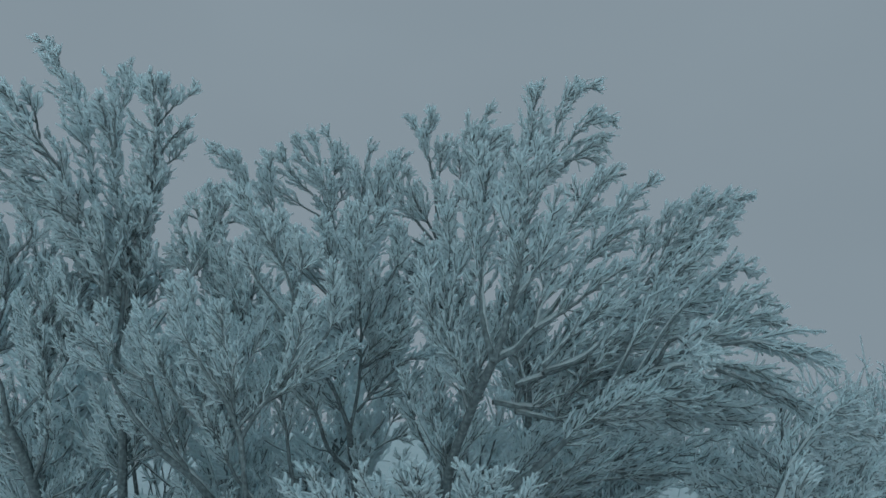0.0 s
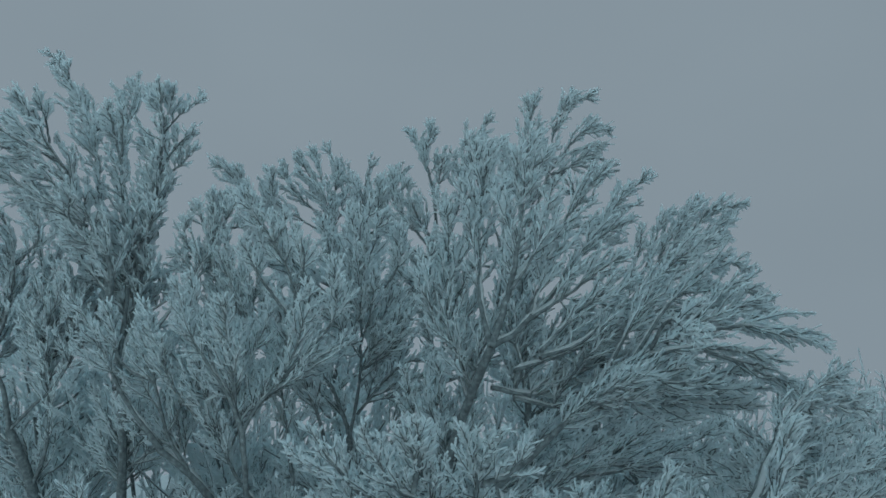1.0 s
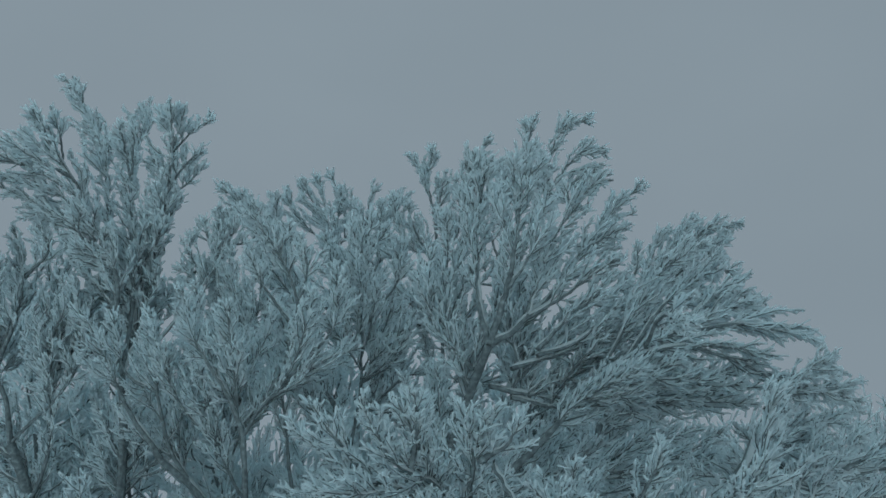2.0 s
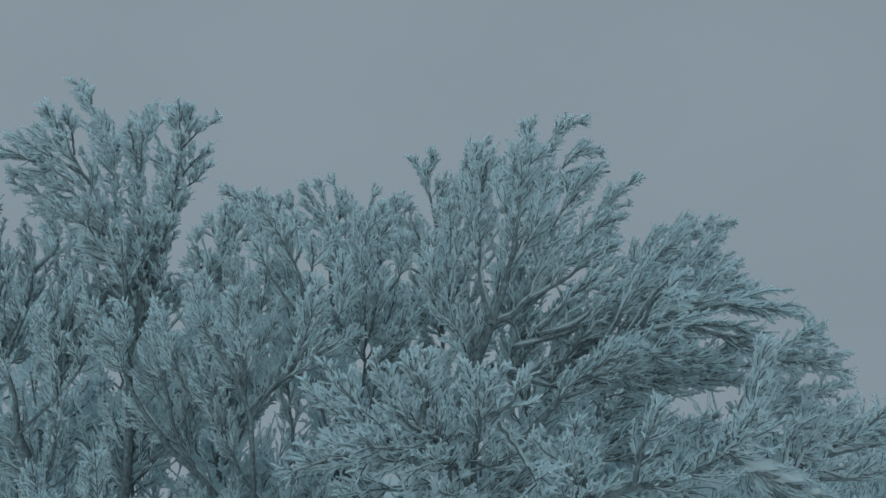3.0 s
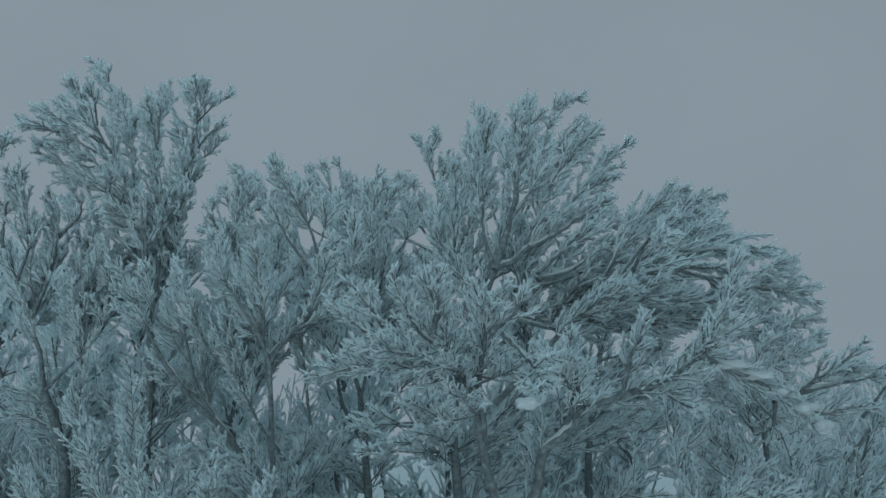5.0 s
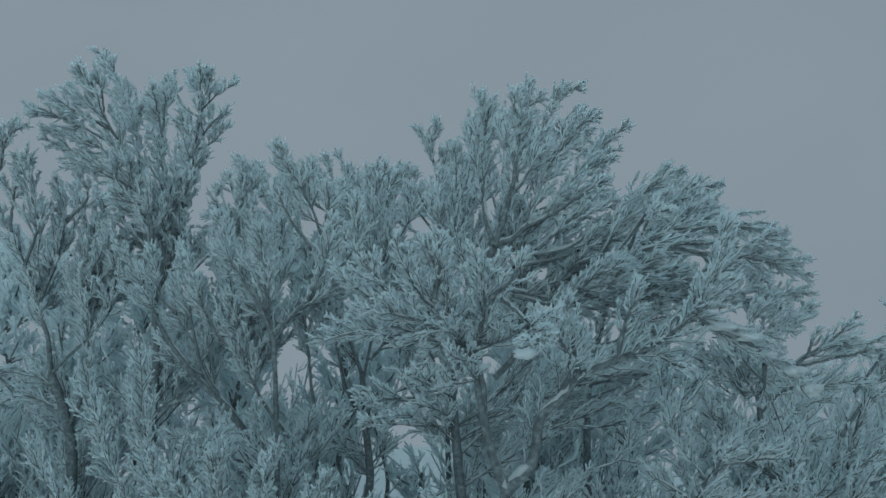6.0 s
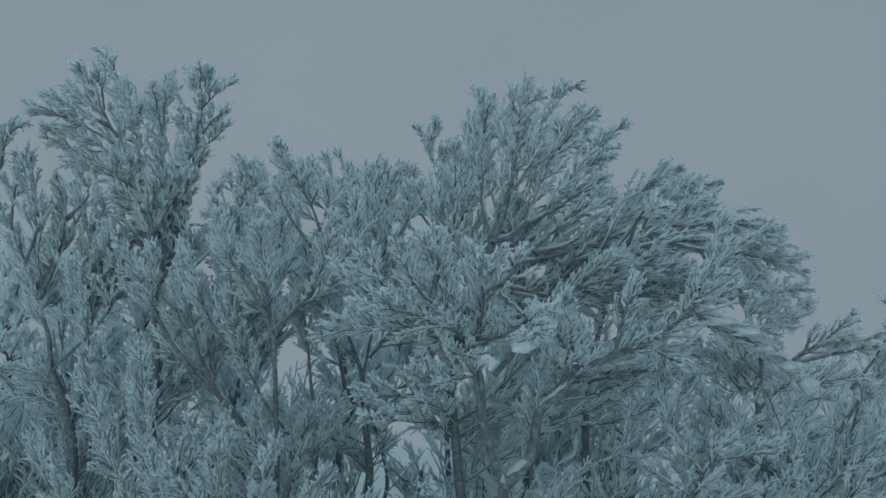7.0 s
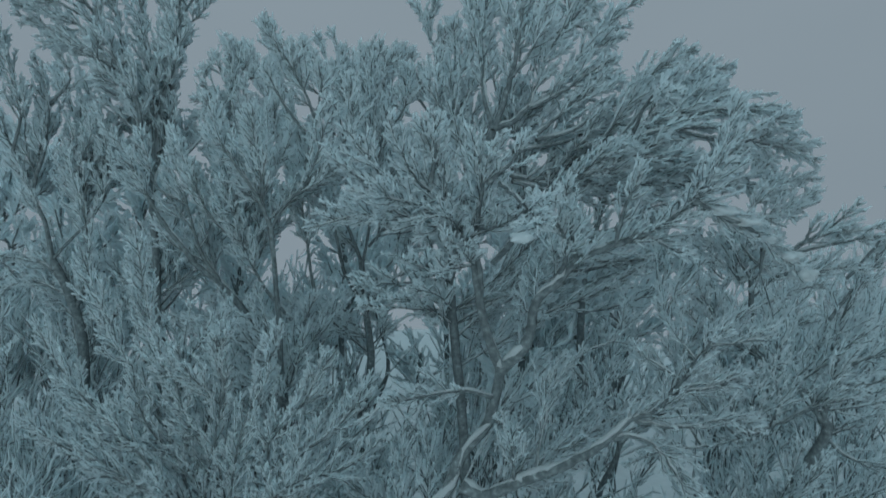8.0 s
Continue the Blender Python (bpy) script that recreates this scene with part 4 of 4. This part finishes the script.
limb(outer, 0.025, (4.63, 5.80, 4.35), (4.93, 5.80, 4.73), (5.12, 5.80, 5.10), (5.05, 5.80, 5.45), sparse=0.5)
limb(outer, 0.03, (4.45, 5.90, 2.76), (4.04, 5.90, 2.55), (3.52, 5.90, 2.33), (3.05, 5.90, 2.25))
limb(outer, 0.03, (4.58, 5.90, 2.42), (4.88, 5.90, 2.13), (5.29, 5.90, 2.00), (5.70, 5.90, 1.93))
crown(outer, (3.2, 5.8, 4.7), (0.9, 0.5, 0.45), 14, (3.6, 5.9, 3.4))
crown(outer, (3.6, 5.8, 3.6), (1.3, 0.6, 0.6), 14, (3.8, 5.9, 2.4))
crown(outer, (4.9, 5.8, 3.6), (1.1, 0.6, 0.6), 12, (4.0, 5.9, 2.6))
crown(outer, (3.4, 5.2, 2.2), (1.5, 0.6, 0.7), 12, (3.8, 5.9, 1.2))

near = tree("dense frosted beech thicket crown packed with pale rime", 0.7)
trunk(near, 0.04, (-2.30, 5.30, -0.10), (-2.35, 5.25, 0.60), (-2.33, 5.25, 1.20))
limb(near, 0.026, (-2.61, 5.25, 1.12), (-3.00, 5.00, 2.98), (-3.35, 4.95, 3.72), (-3.56, 4.90, 4.43), (-3.68, 4.90, 4.88))
limb(near, 0.026, (-2.48, 5.25, 1.14), (-2.87, 5.00, 3.22), (-3.03, 4.93, 4.08), (-3.05, 4.87, 4.61), (-3.05, 4.80, 5.06))
limb(near, 0.026, (-2.22, 5.25, 0.93), (-2.69, 5.10, 3.00), (-2.78, 5.10, 3.56), (-2.71, 5.10, 3.98), (-2.63, 5.10, 4.28))
limb(near, 0.026, (-2.84, 5.25, 1.23), (-2.37, 4.90, 2.96), (-2.25, 4.87, 3.40), (-2.29, 4.83, 3.76), (-2.12, 4.80, 4.12))
limb(near, 0.026, (-2.59, 5.25, 0.99), (-2.10, 4.80, 2.89), (-1.86, 4.80, 3.37), (-1.76, 4.80, 3.78), (-1.61, 4.80, 4.12))
limb(near, 0.024, (-1.85, 5.25, 1.09), (-1.79, 4.70, 2.82), (-1.44, 4.70, 3.23), (-1.26, 4.70, 3.58), (-1.04, 4.70, 3.87))
limb(near, 0.024, (-2.01, 5.25, 1.09), (-1.54, 4.60, 2.63), (-1.14, 4.60, 2.99), (-0.86, 4.60, 3.34), (-0.69, 4.60, 3.62))
limb(near, 0.024, (-2.21, 5.25, 0.96), (-3.21, 4.80, 2.75), (-3.69, 4.80, 3.29), (-4.00, 4.80, 3.81), (-4.14, 4.80, 4.21))
limb(near, 0.024, (-2.22, 5.25, 1.25), (-3.39, 4.70, 2.56), (-3.95, 4.70, 2.85), (-4.31, 4.70, 3.32))
limb(near, 0.022, (-2.33, 5.25, 1.20), (-1.63, 4.50, 2.45), (-0.96, 4.50, 2.69), (-0.52, 4.50, 3.10))
crown(near, (-2.9, 4.9, 4.2), (0.9, 0.5, 0.4), 6, (-2.4, 5.1, 3.0))
crown(near, (-2.6, 4.8, 3.2), (1.7, 0.6, 0.7), 13, (-2.4, 5.15, 1.9))
crown(near, (-1.0, 4.8, 2.8), (0.9, 0.5, 0.7), 9, (-2.0, 5.15, 1.7))
crown(near, (-2.6, 4.6, 1.9), (1.9, 0.6, 0.6), 8, (-2.4, 5.2, 0.9))

# cushions of snow on the forked tree
pad(front, (0.44, 3.90, 3.95), (0.035, 0.05, 0.055))
pad(front, (0.40, 2.30, 5.20), (0.065, 0.06, 0.035))
pad(front, (0.62, 3.70, 3.02), (0.05, 0.05, 0.035))

# further frosted trees that close the view between the trunks
def fill_tree(x, y, height, wide, count, size, label):
    tr = tree(label, size)
    dx, dy = RNG.uniform(-0.3, 0.3, 2)
    trunk(tr, 0.045, (x, y, -0.15), (x + dx, y + dy, height * 0.2), (x - dx * 0.3, y, height * 0.4), (x + dx * 0.5, y - dy, height * 0.58))
    crown(tr, (x, y, height * 0.68), (wide, wide * 0.6, height * 0.26), count, (x, y, height * 0.45))


for x, y, height, wide, count in ((-9.8, 12.5, 7.6, 1.9, 24), (-7.2, 12.8, 7.5, 1.9, 24), (-4.8, 13.2, 7.3, 1.9, 24), (-2.3, 12.8, 6.6, 1.7, 22),
                                  (2.0, 12.2, 5.9, 1.6, 18), (4.4, 13.5, 5.0, 1.8, 16), (6.3, 11.5, 2.7, 1.5, 9), (8.3, 10.8, 2.5, 1.5, 8), (-8.4, 9.6, 6.9, 1.5, 16),
                                  (-7.0, 10.2, 6.4, 1.5, 20), (-5.6, 10.6, 5.8, 1.5, 18), (-3.8, 10.3, 5.6, 1.5, 18), (-2.0, 10.7, 5.2, 1.4, 16), (-0.5, 10.2, 3.5, 1.1, 8),
                                  (1.0, 7.5, 4.3, 1.1, 12), (3.6, 10.6, 4.6, 1.4, 12), (1.0, 12.4, 3.6, 1.0, 9), (0.6, 9.0, 5.3, 0.8, 12), (-1.1, 9.5, 5.0, 0.5, 9)):
    fill_tree(x, y, height, wide, count, 1.3, "frosted beech tree half hidden behind other trees")

# thickets of young trees under the tall crowns
for x, y, height, wide, count in ((-6.4, 6.9, 3.9, 1.4, 9), (-4.3, 6.3, 3.4, 1.3, 8), (-0.5, 5.7, 2.9, 1.1, 8), (1.0, 5.0, 3.0, 1.1, 9),
                                  (2.4, 7.0, 4.1, 1.2, 10), (5.4, 7.2, 3.4, 1.3, 8), (-3.7, 4.5, 3.3, 1.0, 8), (3.0, 4.6, 2.6, 1.0, 7), (-1.3, 4.4, 2.6, 0.9, 7)):
    fill_tree(x, y, height, wide, count, 0.95, "young frosted beech in the dense undergrowth")



# tangled bushes that cover the ground under and between the trees
def undergrowth(bushes, near, far, low, high, size):
    where = []
    while len(where) < bushes:
        y = RNG.uniform(near, far)
        x = RNG.uniform(-1, 1) * 0.80 * (y + 1.6)
        if near < 10 or x < -0.9 or 0.2 < x < 4.0 or x > 5.2:
            where.append((x, y))
    base = np.repeat(np.array(where), 8, axis=0)
    n = len(base)
    tall = np.repeat(RNG.uniform(low, high, bushes) + 0.10 * (np.array(where)[:, 1] - near), 8) * RNG.uniform(0.75, 1.15, n)
    lean = RNG.normal(0, 0.42 if size < 1.3 else 0.30, (n, 2)) * tall[:, None]
    share = np.linspace(0, 1, 5)[None, :, None]
    foot = np.concatenate((base + RNG.normal(0, 0.12, (n, 2)), np.full((n, 1), -0.15)), axis=1)[:, None]
    rise = np.concatenate((lean, tall[:, None]), axis=1)[:, None]
    stems = foot + rise * share + np.concatenate((lean, np.zeros((n, 1))), axis=1)[:, None] * (share ** 2 - share) * 0.6
    stems[:, 1:] += RNG.normal(0, 0.035, (n, 4, 3))
    wind = np.array((0.05, 0, 0))
    shoots = offshoots(stems, RNG.uniform(0.3, 0.97, (n, 7)), size * RNG.uniform(0.22, 0.52, (n, 7)), 46, 0.15, wind, 3, 0.06)
    m = len(shoots)
    fine = offshoots(shoots, RNG.uniform(0.15, 0.98, (m, 3)), size * RNG.uniform(0.09, 0.20, (m, 3)), 42, 0.08, wind, 2, 0.06)
    rime = 0.003 + 0.009 * size
    pieces = [(*tubes(stems, np.broadcast_to(np.array((0.016, 0.014, 0.012, 0.009, 0.005)), stems.shape[:2]), 4, 0.15), BARK),
              (*tubes(stems[:, 1:] - bare_side(stems)[:, 1:] * 0.010, rime * RNG.uniform(0.9, 1.5, (n, 4)), 4, 0.3), RIME),
              rods(shoots, rime * 0.95, 3),
              (*tubes((shoots + bare_side(shoots) * rime * 0.5)[:, ::2], np.broadcast_to(rime * np.array((0.4, 0.25)), (m, 2)), 3, 0.1), TWIG_BARK),
              rods(fine, rime * 0.9, 3)]
    ob = part("undergrowth", pieces, None)
    tagged(ob, "tangled low bushes white with rime under the trees", "undergrowth", kind="stuff")


undergrowth(84, 4.6, 10.0, 1.3, 2.1, 1.0)
undergrowth(62, 10.2, 13.5, 2.5, 3.6, 1.6)
